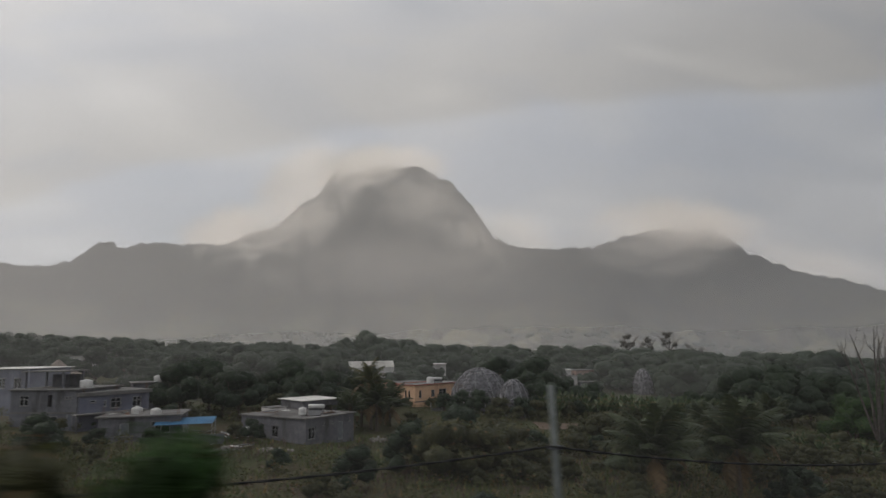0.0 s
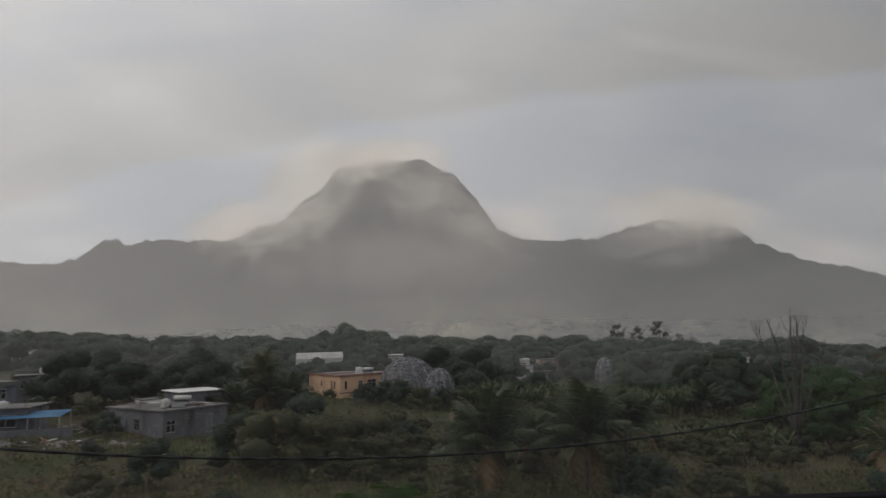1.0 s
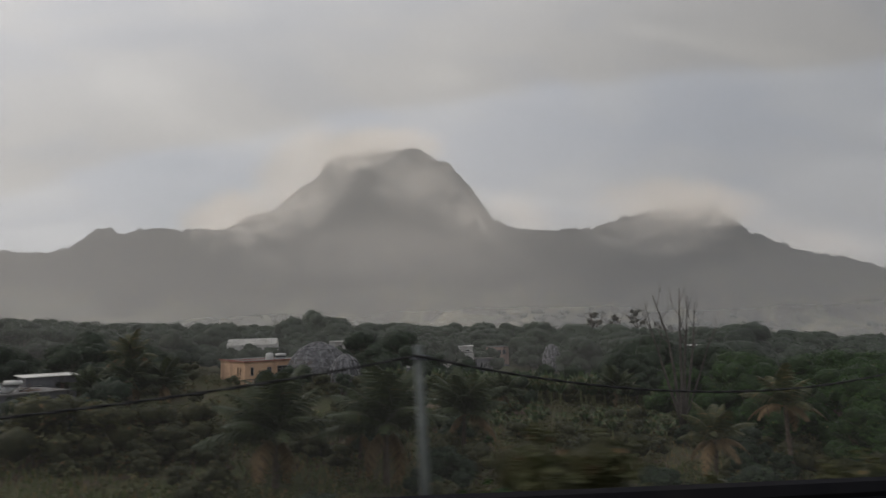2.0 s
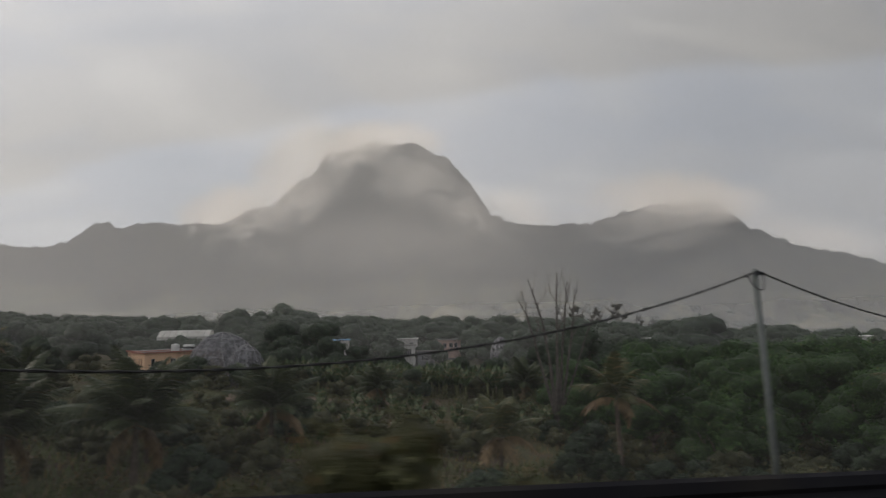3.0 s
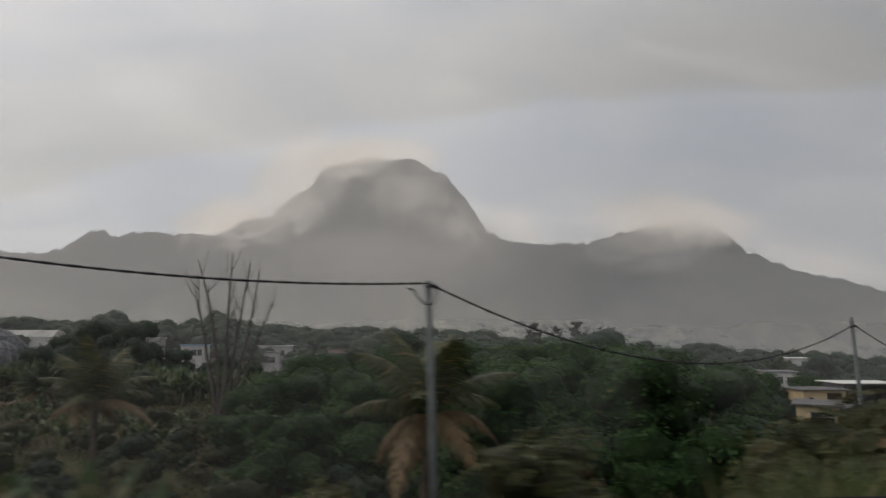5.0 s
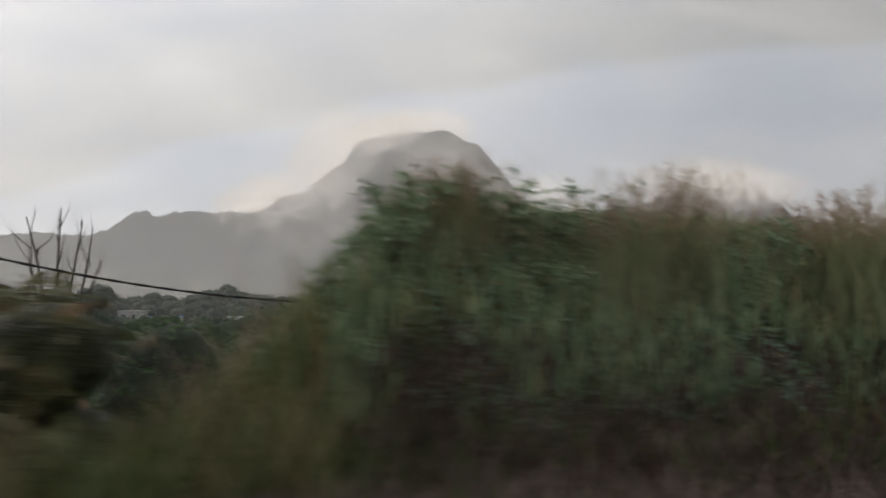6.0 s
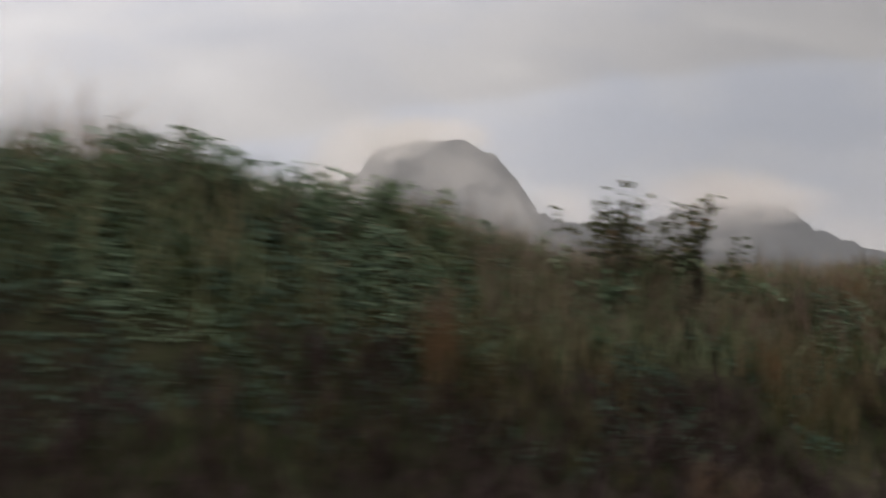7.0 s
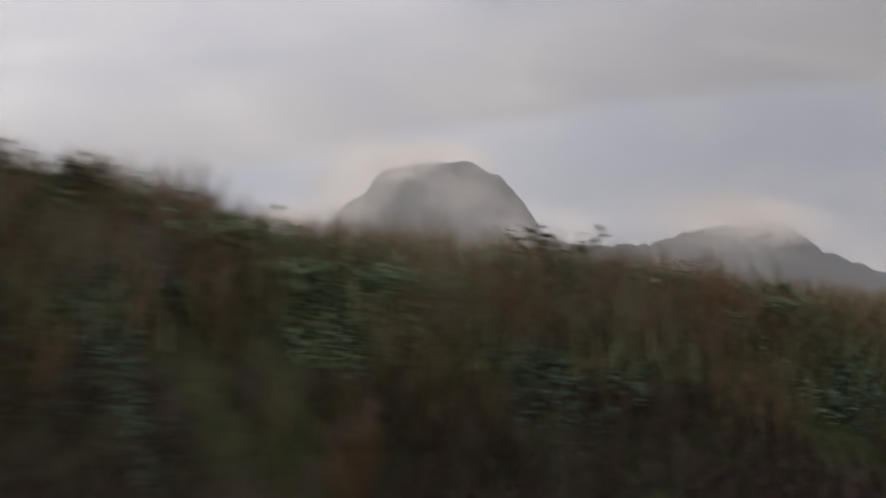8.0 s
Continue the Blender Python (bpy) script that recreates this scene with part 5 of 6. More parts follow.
def awning_house():
    """The low house with a walled yard and a blue sheet roof on thin posts."""
    x, y, a = -35.8, 73.6, 12
    root = block_house("house", x, y, -0.4, a, 8.4, 6.0, 2.75, BLOCK, "low grey block house with a long flat roof",
                       front=[(5.4, 0.9, 7.4, 2.2, "window"), (2.2, 0.1, 3.1, 2.1, "door")], over=0.3)
    wx, wy = turned(x, y, a, 0.8, -2.0)
    wall = thing("yard_wall", wx, wy, -0.75, a, "low bare concrete yard wall", "wall")
    part("panel", boxes((0, 0, 0, 6.0, 0.15, 1.35), bevel=0.01), BLOCK, wall)
    part("panel", boxes((6.003, 0.02, 0, 12.6, 0.17, 1.2), bevel=0.01), BLOCK, wall)
    ax, ay = turned(x, y, a, 5.9, -1.6)
    aw = thing("awning", ax, ay, -0.45, a, "blue sheet-metal awning on thin posts", "awning")
    bm = bmesh.new()
    n = 40
    rows = []
    for v, z in ((0.0, 2.35), (3.6, 2.75)):
        rows.append([bm.verts.new((6.2 * i / n, v, z + 0.02 * (i % 2))) for i in range(n + 1)])
    for i in range(n):
        bm.faces.new((rows[0][i], rows[0][i + 1], rows[1][i + 1], rows[1][i]))
    bmesh.ops.solidify(bm, geom=bm.faces[:], thickness=0.03)
    part("sheet", bm, BLUE_SHEET, aw, "bright blue corrugated sheet")
    for u in (0.1, 3.1, 6.05):
        part("post", boxes((u, 0.05, 0, u + 0.07, 0.12, 2.36)), FRAME, aw)
        part("post", boxes((u, 3.45, 0, u + 0.07, 3.52, 2.74)), FRAME, aw)
    tx, ty = turned(x, y, a, 5.5, 1.0)
    water_tank(tx, ty, -0.5 + 2.75 + 0.16, 0.55, 1.0)


awning_house()

def starter_bars(x, y, z, turn, spots, label="rusty starter bars standing on a flat roof"):
    """Bundles of thin reinforcing bars left for the next storey."""
    root = thing("starter_bars", x, y, z, turn, label, "steel bars", "bars on the roofs")
    r = np.random.default_rng(int(abs(x * 7 + y)))
    for u, v in spots:
        for du, dv in ((0, 0), (0.18, 0), (0, 0.18), (0.18, 0.18)):
            h = Heap()
            hh = r.uniform(0.5, 1.1)
            h.tube([(u + du, v + dv, 0), (u + du + r.normal(0, 0.03), v + dv + r.normal(0, 0.03), hh)], [0.014, 0.014], 5)
            link("bar", h.mesh("bar", RUST), root)


RUST = surface("rusty_steel", (0.10, 0.06, 0.04), (0.17, 0.10, 0.065), None, 6.0, 0.9, 0.2)
starter_bars(gx0, gy0, 3.06, ga, [(0.2, 0.3), (7.3, 0.3), (0.2, 5.4), (0.2, 10.6), (4.0, 0.3)])
starter_bars(-40.9, 79.3, 4.45, 50, [(0.2, 0.3), (4.0, 0.3), (7.8, 0.3)])
starter_bars(-35.8, 73.6, 2.51, 12, [(0.2, 0.2), (4.0, 0.2), (7.9, 0.2), (0.2, 5.4)])


def loose_boards(x, y, z, turn, seed, count, label):
    """Planks and sheets thrown across one another."""
    root = thing("loose_boards", x, y, z, turn, label, "boards", "clutter in the yards")
    r = np.random.default_rng(seed)
    for k in range(count):
        ln, wd = r.uniform(0.8, 2.4), r.uniform(0.12, 0.5)
        bm = boxes((-ln / 2, -wd / 2, 0, ln / 2, wd / 2, 0.04))
        p = part("board", bm, (SHEET, BARK_PALE, RUST, BLOCK)[k % 4], root)
        p.matrix_local = pose(r.normal(0, 0.8), r.normal(0, 0.6), 0.05 * k, r.normal(0, 5), r.normal(0, 8), r.uniform(0, 180))


x, y = turned(gx0, gy0, ga, 4.6, 2.2)
loose_boards(x, y, 3.07, 20, 3, 7, "loose planks and tin lying on the flat roof")
x, y = turned(gx0, gy0, ga, 1.2, 6.5)
loose_boards(x, y, 3.07, 70, 4, 6, "loose planks and tin lying on the flat roof")
loose_boards(-34.2, 77.0, 2.52, 15, 5, 8, "planks and tubs stacked on the low roof")
for x, y, seed in [(-26.5, 80.8, 6), (-24.6, 79.4, 7), (-22.6, 77.6, 8), (-23.8, 70.5, 9), (-19.5, 72.5, 10)]:
    loose_boards(x, y, G(x, y) + 0.05, seed * 30, seed, 8, "heap of broken boards and tin in the yard")


def rubble_heap(x, y, r0, seed, label):
    """A spill of broken blocks on the ground."""
    root = thing("rubble_heap", x, y, G(x, y), 0, label, "rubble", "clutter in the yards")
    r = np.random.default_rng(seed)
    for k in range(46):
        q, a = abs(r.normal(0, r0 * 0.5)), r.uniform(0, 6.3)
        s = r.uniform(0.08, 0.26)
        bm = bmesh.new()
        bmesh.ops.create_icosphere(bm, subdivisions=1, radius=s)
        for v in bm.verts:
            v.co *= r.uniform(0.65, 1.2)
        p = part("stone", bm, RUBBLE, root)
        p.location = (q * math.cos(a), q * math.sin(a), s * 0.3 + max(0, 0.4 - q * 0.3) * r.random())


for k, (x, y, r0) in enumerate([(-21.0, 70.0, 2.6), (-16.5, 71.5, 2.0), (-26.0, 68.5, 2.2), (-6.0, 82.5, 1.6)]):
    rubble_heap(x, y, r0, 30 + k, "grey rubble and broken blocks spilled on the grass")
water_tank(-21.5, 80.6, G(-21.5, 80.6), 0.55, 1.0, "white plastic tank standing in the yard")
water_tank(-39.7, 97.5, 4.66, 0.5, 1.0)
water_tank(-33.4, 77.2, 2.51, 0.6, 0.8, "white tub on the low roof")

# the orange house
ox, oy, oa = -2.4, 125.0, 42
block_house("house", ox, oy, -1.9, oa, 13.5, 5.9, 6.0, ORANGE, "two-storey orange painted house with a red roof edge",
            front=[(1.1, 3.7, 1.7, 5.1, "window"), (4.2, 3.8, 5.1, 5.0, "window"), (6.2, 3.6, 8.2, 5.1, "window"), (10.0, 3.7, 11.2, 5.0, "window"),
                   (4.2, 0.9, 5.1, 2.2, "window")],
            left=[(1.2, 3.7, 1.75, 5.1, "window"), (2.2, 3.7, 2.75, 5.1, "window"), (1.6, 0.9, 2.6, 2.3, "window"), (3.9, 0.9, 4.6, 2.4, "window")],
            over=0.25, edge_mat=RED_EDGE, storeys=2)
wx, wy = turned(ox, oy, oa, 1.2, 5.9)
block_house("house", wx, wy, -1.9, oa, 9.0, 6.6, 5.9, ORANGE, "orange painted back wing of the two-storey house",
            left=[(3.6, 0.8, 5.4, 2.6, "gap"), (1.2, 3.8, 2.2, 5.0, "window")], over=0.25, edge_mat=RED_EDGE)
tx, ty = turned(ox, oy, oa, 5.4, 2.2)
water_tank(tx, ty, 4.26, 0.7, 1.3)
tx, ty = turned(ox, oy, oa, 7.6, 2.4)
solar_heater(tx, ty, 4.26, oa - 40)


def outside_stair():
    """A concrete flight up the orange house's front."""
    x, y = turned(ox, oy, oa, 2.6, -1.25)
    root = thing("outdoor_stair", x, y, -1.9, oa, "grey concrete outside stair along the orange house", "stair")
    for i in range(16):
        part("step", boxes((i * 0.27, 0, 0, i * 0.27 + 0.269, 1.05, 0.18 * (i + 1))), ROOF, root)


outside_stair()


def fence(x, y, a, n, gap, z):
    root = thing("fence", x, y, z, a, "low fence with pale concrete posts and a wall foot", "fence")
    part("foot_wall", boxes((0, 0, -0.3, n * gap, 0.15, 0.7)), BLOCK, root)
    for i in range(n + 1):
        part("post", boxes((i * gap - 0.05, -0.03, -0.3, i * gap + 0.06, 0.17, 1.5)), WHITE, root)


fence(0.5, 119.5, 6, 6, 2.0, 0.1)


def net_dome(x, y, z, wide, tall, seed, label):
    """A dome of hoops under shade net, with wrinkles and seams."""
    rng = np.random.default_rng(seed)
    root = thing("net_dome", x, y, z, RNG.uniform(0, 40), label, "net dome", "net-covered domes")
    n, m = 40, 16

    def skin(a, t, k=1.0):
        up = 0.0 if t < 0.3 else (t - 0.3) / 0.7 * math.pi / 2
        rise = 0.26 * min(t / 0.3, 1.0) + 0.74 * math.sin(up)
        r = wide / 2 * max(math.cos(up), 0.01)
        r *= (1 + 0.03 * math.sin(a * 5 + seed) + 0.02 * math.sin(a * 11 + t * 9)) * k
        return (r * math.cos(a), r * math.sin(a), tall * rise * (1 + 0.012 * math.sin(a * 4 + t * 5)) * k)

    v = [skin(2 * math.pi * i / n, j / (m - 1)) for i in range(n) for j in range(m)]
    f = []
    for i in range(n):
        for j in range(m - 1):
            a, b = i * m + j, ((i + 1) % n) * m + j
            f.append((a, b, b + 1, a + 1))
    link("cover", mesh_of("cover", v, f, NET, True), root, "dusty grey shade net")
    for i in range(10):
        a = 2 * math.pi * i / 10 + rng.uniform(-0.08, 0.08)
        h = Heap()
        h.tube([skin(a + 0.12 * math.sin(t * 4 + i), t, 1.008) for t in np.linspace(0, 1, 11)], [0.035] * 11, 4)
        link("seam", h.mesh("seam", NET_SEAM, True), root)
    for t in (0.45, 0.75):
        h = Heap()
        h.tube([skin(a, t + 0.03 * math.sin(a * 3), 1.008) for a in np.linspace(0, 2 * math.pi, 31)], [0.03] * 31, 4)
        link("seam", h.mesh("seam", NET_SEAM, True), root)


net_dome(9.9, 126.2, -0.6, 11.4, 8.5, 1, "large dome covered in dusty grey net")
net_dome(15.6, 120.2, -0.6, 6.0, 6.9, 2, "smaller dome covered in dusty grey net")
net_dome(62.0, 191.0, 0.4, 5.6, 7.2, 3, "far pale net dome among trees")


def long_shed(x, y, z, a, length, depth, height, label):
    """A long hall with a low vaulted pale roof in bays."""
    root = thing("hall", x, y, z, a, label, "hall")
    part("wall", boxes((0, 0, 0, length, 0.2, height), (0, depth - 0.2, 0, length, depth, height), (0, 0.2, 0, 0.2, depth - 0.2, height),
                       (length - 0.2, 0.2, 0, length, depth - 0.2, height)), WHITE, root)
    bays = 9
    for k in range(bays):
        bm = bmesh.new()
        x0, x1 = length * k / bays + 0.03, length * (k + 1) / bays - 0.03
        ra, rb = [], []
        for i in range(9):
            t = i / 8
            yy, zz = -0.3 + (depth + 0.6) * t, height + 1.5 * math.sin(math.pi * t)
            ra.append(bm.verts.new((x0, yy, zz)))
            rb.append(bm.verts.new((x1, yy, zz + 0.04)))
        for i in range(8):
            bm.faces.new((ra[i], rb[i], rb[i + 1], ra[i + 1]))
        bmesh.ops.solidify(bm, geom=bm.faces[:], thickness=0.08)
        part("roof_bay", bm, SHEET, root)


long_shed(-20.8, 171.5, 1.6, 10, 11.8, 8.0, 3.4, "long white hall with a pale vaulted roof")
for x, y, z, a, l, d, h, m, rm, label in [
        (-3, 194, 1.0, 8, 8, 6, 5.4, WHITE, SHEET, "white house with a pale flat roof among trees"),
        (32, 185, 1.0, 0, 8, 6, 5.6, WHITE, SHEET, "low white house behind dark trees"),
        (18.8, 174, 1.2, 12, 5.4, 6, 4.9, WHITE, BLUE_SHEET, "white house with a blue-grey roof"),
        (35.8, 176, 0.6, 14, 4.2, 7, 4.9, WHITE, ROOF, "white two-storey village house"),
        (40.6, 177, 0.6, 8, 4.0, 6, 3.6, BLOCK, ROOF, "grey village house with a flat roof"),
        (46, 206, 1.2, 12, 6.0, 6, 5.2, PINK, ROOF, "brown-pink village house with a flat roof"),
        (-92, 166, 1.0, 10, 7, 6, 4.4, WHITE, ROOF, "white house with verandah posts up the slope"),
        (100, 205, 3.0, -8, 9, 7, 5.6, WHITE, SHEET, "white house at the edge of the woods"),
        (141, 163, 1.2, -20, 6.5, 7, 7.2, WHITE, ROOF, "white house with a flat roof on the rise"),
        (180, 240, 6.5, -20, 12, 8, 5.0, WHITE, SHEET, "far white house on the rise")]:
    block_house("house", x, y, z - 0.5, a, l, d, h, m, label, roof_mat=rm, over=0.35,
                front=[(0.8, h - 2.2, 1.8, h - 0.9, "window"), (l / 2 - 0.4, h - 2.2, l / 2 + 0.7, h - 0.9, "window"), (l - 1.9, h - 2.2, l - 0.9, h - 0.9, "window")],
                left=[(1.5, h - 2.2, 2.7, h - 0.9, "window")])
# the small cream house past the trees, its yard wall, and the low house with an open shed behind
hz = 7.3 - G(104, 78)
block_house("house", 101.3, 76.5, G(104, 78), -31, 2.7, 4.2, hz, CREAM, "small cream-painted house with a dark flat roof", over=0.3, slab=0.12,
            front=[(0.85, hz - 1.4, 2.35, hz - 0.4, "window")], left=[(0.5, hz - 2.2, 1.1, hz - 0.4, "gap")])
block_house("shed", 103.8, 75.0, G(108, 76), -31, 4.4, 4.6, 7.15 - G(108, 76), BLOCK, "grey block porch beside the cream house", over=0.3, slab=0.12,
            front=[(0.3, 4.9 - G(108, 76), 4.1, 6.8 - G(108, 76), "gap")])
wall = thing("yard_wall", 103.3, 74.2, G(106, 74), -28, "grey-blue block yard wall with pale posts", "wall")
wh = 6.3 - G(106, 74)
part("panel", boxes((0, 0, -0.3, 7.0, 0.15, wh), bevel=0.01), BLOCK_BLUE, wall)
for u in (0.0, 2.3, 4.6, 6.8):
    part("post", boxes((u, -0.06, -0.3, u + 0.16, -0.003, wh + 0.08)), WHITE, wall, "pale concrete post")
lz = 7.1 - G(121, 107)
block_house("house", 118.6, 107.0, G(121, 107), 0, 5.0, 4.5, lz, CREAM, "low cream house with a dark sheet roof", over=0.5, slab=0.1,
            front=[(2.8, lz - 2.4, 4.6, lz - 0.35, "gap"), (0.7, lz - 1.8, 1.3, lz - 0.8, "window")])
sz = 8.1 - G(127, 109)
block_house("shed", 124.4, 108.5, G(127, 109), -3, 6.4, 5.0, sz, BLOCK, "open grey block shed with a pale sheet roof", over=0.6, slab=0.1, roof_mat=SHEET,
            front=[(0.9, sz - 2.9, 5.6, sz - 0.25, "gap")])
prop = thing("timber_props", 123.8, 107.6, 8.1 - sz, 0, "leaning timber props before the shed", "props")
for u, q in ((0.0, 9), (0.7, -7), (1.5, 5), (2.0, -11)):
    p = part("post", boxes((-0.05, -0.05, -0.3, 0.05, 0.05, sz - 0.2)), BARK_PALE, prop)
    p.matrix_local = pose(u, 0, 0, 0, q * 0.5, 0)


def tent_roof():
    root = thing("pavilion", -63, 113.5, 0.9, 0, "open pavilion with a pale peaked roof", "pavilion")
    bm = bmesh.new()
    n = 12
    rings = [(4.2, 3.1), (2.9, 3.6), (1.5, 4.4), (0.6, 5.3), (0.12, 5.7)]
    made = [[bm.verts.new((r * math.cos(2 * math.pi * i / n), r * math.sin(2 * math.pi * i / n), z)) for i in range(n)] for r, z in rings]
    for p, q in zip(made, made[1:]):
        for i in range(n):
            bm.faces.new((p[i], p[(i + 1) % n], q[(i + 1) % n], q[i]))
    bm.faces.new(made[-1])
    bmesh.ops.solidify(bm, geom=bm.faces[:], thickness=0.1)
    part("roof", bm, surface("pale_brown_roof", (0.28, 0.23, 0.19), (0.38, 0.33, 0.28), (0.16, 0.13, 0.10), 1.0, 0.8, 0.2), root)
    for i in range(0, n, 2):
        a = 2 * math.pi * i / n
        x, y = 3.8 * math.cos(a), 3.8 * math.sin(a)
        part("post", boxes((x - 0.08, y - 0.08, -0.8, x + 0.08, y + 0.08, 3.0)), FRAME, root)


tent_roof()

# ---- poles and cable ----
POLES = [(-27.0, 9.0, 10.4, 9.2), (3.5, 19.1, 11.0, 9.3), (30.0, 26.2, 10.9, 10.65), (55.8, 38.2, 13.1, 13.0), (75.05, 48.1, 11.95, 11.85),
         (96.5, 63.0, 12.75, 12.35), (118.0, 77.0, 9.6, 9.2)]
for x, y, top, tie in POLES:
    g = G(x, y)
    root = thing("utility_pole", x + 0.061 * (top - g), y, g, 0, "weathered grey utility pole carrying one black cable", "utility pole", "poles along the road")
    h = Heap()
    lean = 0.03 * (top - g)
    h.tube([(lean * 1.05, 0, -0.5), (lean * 0.5, 0, (top - g) * 0.5), (0, 0, top - g)], [0.125, 0.11, 0.09], 12)
    link("post", h.mesh("post", POLE, True), root)
    bm = bmesh.new()
    bmesh.ops.create_cone(bm, cap_ends=True, segments=12, radius1=0.135, radius2=0.135, depth=0.07, matrix=pose(0, 0, tie - g - 0.05))
    box(bm, 0.10, -0.03, tie - g - 0.11, 0.26, 0.03, tie - g + 0.01)
    part("clamp", bm, DOOR, root, "dark steel cable clamp")


def cable(a, b, sag, name="cable"):
    pts = []
    for i in range(25):
        t = i / 24
        p = Vector(a).lerp(Vector(b), t)
        p.z -= 4 * sag * t * (1 - t)
        pts.append(p)
    mid = Vector(pts[0])
    root = new(name)
    root.location = mid
    tagged(root, "thick black twisted overhead cable slung between poles", "cable", "overhead cables")
    for k in range(2):
        h = Heap()
        fine_pts, rad = [], []
        for i in range(24 * 6 + 1):
            t = i / (24 * 6)
            p = Vector(a).lerp(Vector(b), t)
            p.z -= 4 * sag * t * (1 - t)
            ph = i * 0.9 + math.pi * k
            fine_pts.append(p - mid + Vector((0.0, 0.016 * math.cos(ph), 0.016 * math.sin(ph))))
            rad.append(0.021)
        h.tube(fine_pts, rad, 5)
        link("strand", h.mesh("strand", CABLE, True), root)
    return root


SAGS = [1.0, 1.15, 1.9, 0.95, 2.1, 1.0]
for (x0, y0, t0, w0), (x1, y1, t1, w1), sag in zip(POLES, POLES[1:], SAGS):
    cable((x0, y0 - 0.2, w0), (x1, y1 - 0.2, w1), sag)


def drip_loop(x, y, z, turn):
    """Slack loops of cable beside a pole's clamp."""
    root = thing("cable_loop", x, y - 0.2, z, turn, "slack loop of black cable at the pole head", "cable")
    h = Heap()
    pts = [(-0.62, 0, -0.17), (-0.45, 0, -0.2), (-0.28, -0.03, -0.45), (-0.08, -0.05, -0.62), (0.12, -0.05, -0.60), (0.26, -0.03, -0.42),
           (0.28, 0, -0.22), (0.2, 0, -0.08), (0.1, 0, -0.03)]
    h.tube(pts, [0.024] * len(pts), 6)
    link("strand", h.mesh("strand", CABLE, True), root)


drip_loop(55.8, 38.2, 13.0, 25)
drip_loop(75.05, 48.1, 11.85, 25)


# ---- the road ----
ASPHALT = surface("worn_asphalt", (0.040, 0.040, 0.041), (0.060, 0.059, 0.058), (0.075, 0.072, 0.068), 1.2, 0.9, 0.4)
rs, rd = np.arange(-40, 181, 2.0), np.linspace(-5.2, 3.5, 12)
RS, RD = np.meshgrid(rs, rd, indexing="ij")
RX, RY = along(RS, RD)
road = link("road", mesh_of("road", np.stack([RX, RY, ground_height(RX, RY) + 0.05], -1).reshape(-1, 3), grid_faces(len(rs), 12), ASPHALT, True))
tagged(road, "worn grey asphalt road along the embankment", "road", kind="structure")


# ---- the rail along the road ----
def guard_rail():
    d, s0, s1, span = 3.85, -14.0, 91.0, 3.5
    x, y = along(0, d)
    root = thing("guard_rail", x, y, G(x, y), 0, "low dark painted guard rail along the road edge", "guard rail")
    off = Vector(root.location)
    s = s0
    while s < s1:
        e = min(s + span, s1)
        h = Heap()
        n = 5
        prof = [(0.0, 0.0), (0.05, -0.02), (0.06, -0.10), (0.01, -0.15), (0.06, -0.20), (0.05, -0.29), (0.0, -0.31), (-0.04, -0.29), (-0.04, -0.02)]
        verts, faces = [], []
        for i in range(n):
            q = s + (e - s) * i / (n - 1)
            for u, w in prof:
                px, py = along(q, d - u)
                verts.append((px - off.x, py - off.y, road_eye(q) - 0.99 + w - off.z))
        m = len(prof)
        for i in range(n - 1):
            for k in range(m):
                faces.append((i * m + k, i * m + (k + 1) % m, (i + 1) * m + (k + 1) % m, (i + 1) * m + k))
        link("beam", mesh_of("beam", verts, faces, RAIL), root)
        px, py = along(s + 0.05, d + 0.1)
        g = G(px, py)
        bm = boxes((-0.05, -0.05, 0, 0.05, 0.05, road_eye(s) - 1.05 - g + 0.3), bevel=0.006)
        p = part("post", bm, RAIL, root)
        p.location = (px - off.x, py - off.y, g - 0.3 - off.z)
        s = e


guard_rail()


# ---- verge and cutting: grass, creeper, shrubs ----
def blades(x, y, z, height, width, rng, bend=0.35):
    """Curved grass blades at the given feet: two quads each."""
    n = len(x)
    a = rng.uniform(0, 2 * np.pi, n)
    lean = np.stack([np.cos(a), np.sin(a), 0 * a], 1)
    side = np.stack([-np.sin(a), np.cos(a), 0 * a], 1) * (width * rng.uniform(0.7, 1.3, n))[:, None]
    foot = np.stack([x, y, z], 1)
    hgt = (height * rng.uniform(0.55, 1.2, n))[:, None]
    bd = (bend * rng.uniform(0.2, 1.3, n))[:, None] * hgt
    up = np.array([0, 0, 1.0])
    m1 = foot + up * hgt * 0.55 + lean * bd * 0.3
    tip = foot + up * hgt + lean * bd
    v = np.stack([foot - side, foot + side, m1 + side * 0.75, m1 - side * 0.75, tip + side * 0.12, tip - side * 0.12], 1).reshape(-1, 3)
    b = np.arange(n)[:, None] * 6
    f = np.concatenate([b + np.array([0, 1, 2, 3]), b + np.array([3, 2, 4, 5])], 0)
    return v, f


def strip(n, s0, s1, d0, d1, rng, keep=None):
    s, d = rng.uniform(s0, s1, n), rng.uniform(d0, d1, n)
    if keep is not None:
        ok = keep(s, d)
        s, d = s[ok], d[ok]
    b = d + BEND * s * s
    x, y = s * CH - b * SH, s * SH + b * CH
    return s, d, x, y, ground_height(x, y)


def grass_bed(name, n, s0, s1, d0, d1, height, width, material, seed, label, keep=None, bend=0.35):
    rng = np.random.default_rng(seed)
    s, d, x, y, z = strip(n, s0, s1, d0, d1, rng, keep)
    v, f = blades(x, y, z - 0.03, height, width, rng, bend)
    return tagged(link(name, mesh_of(name, v, f, material)), label, "grass", kind="stuff")


def patchy(size, seed, level):
    return lambda s, d: ripple(s, d, size, seed) + 0.25 * np.sin(s * 7.1 + d * 5.3) > level


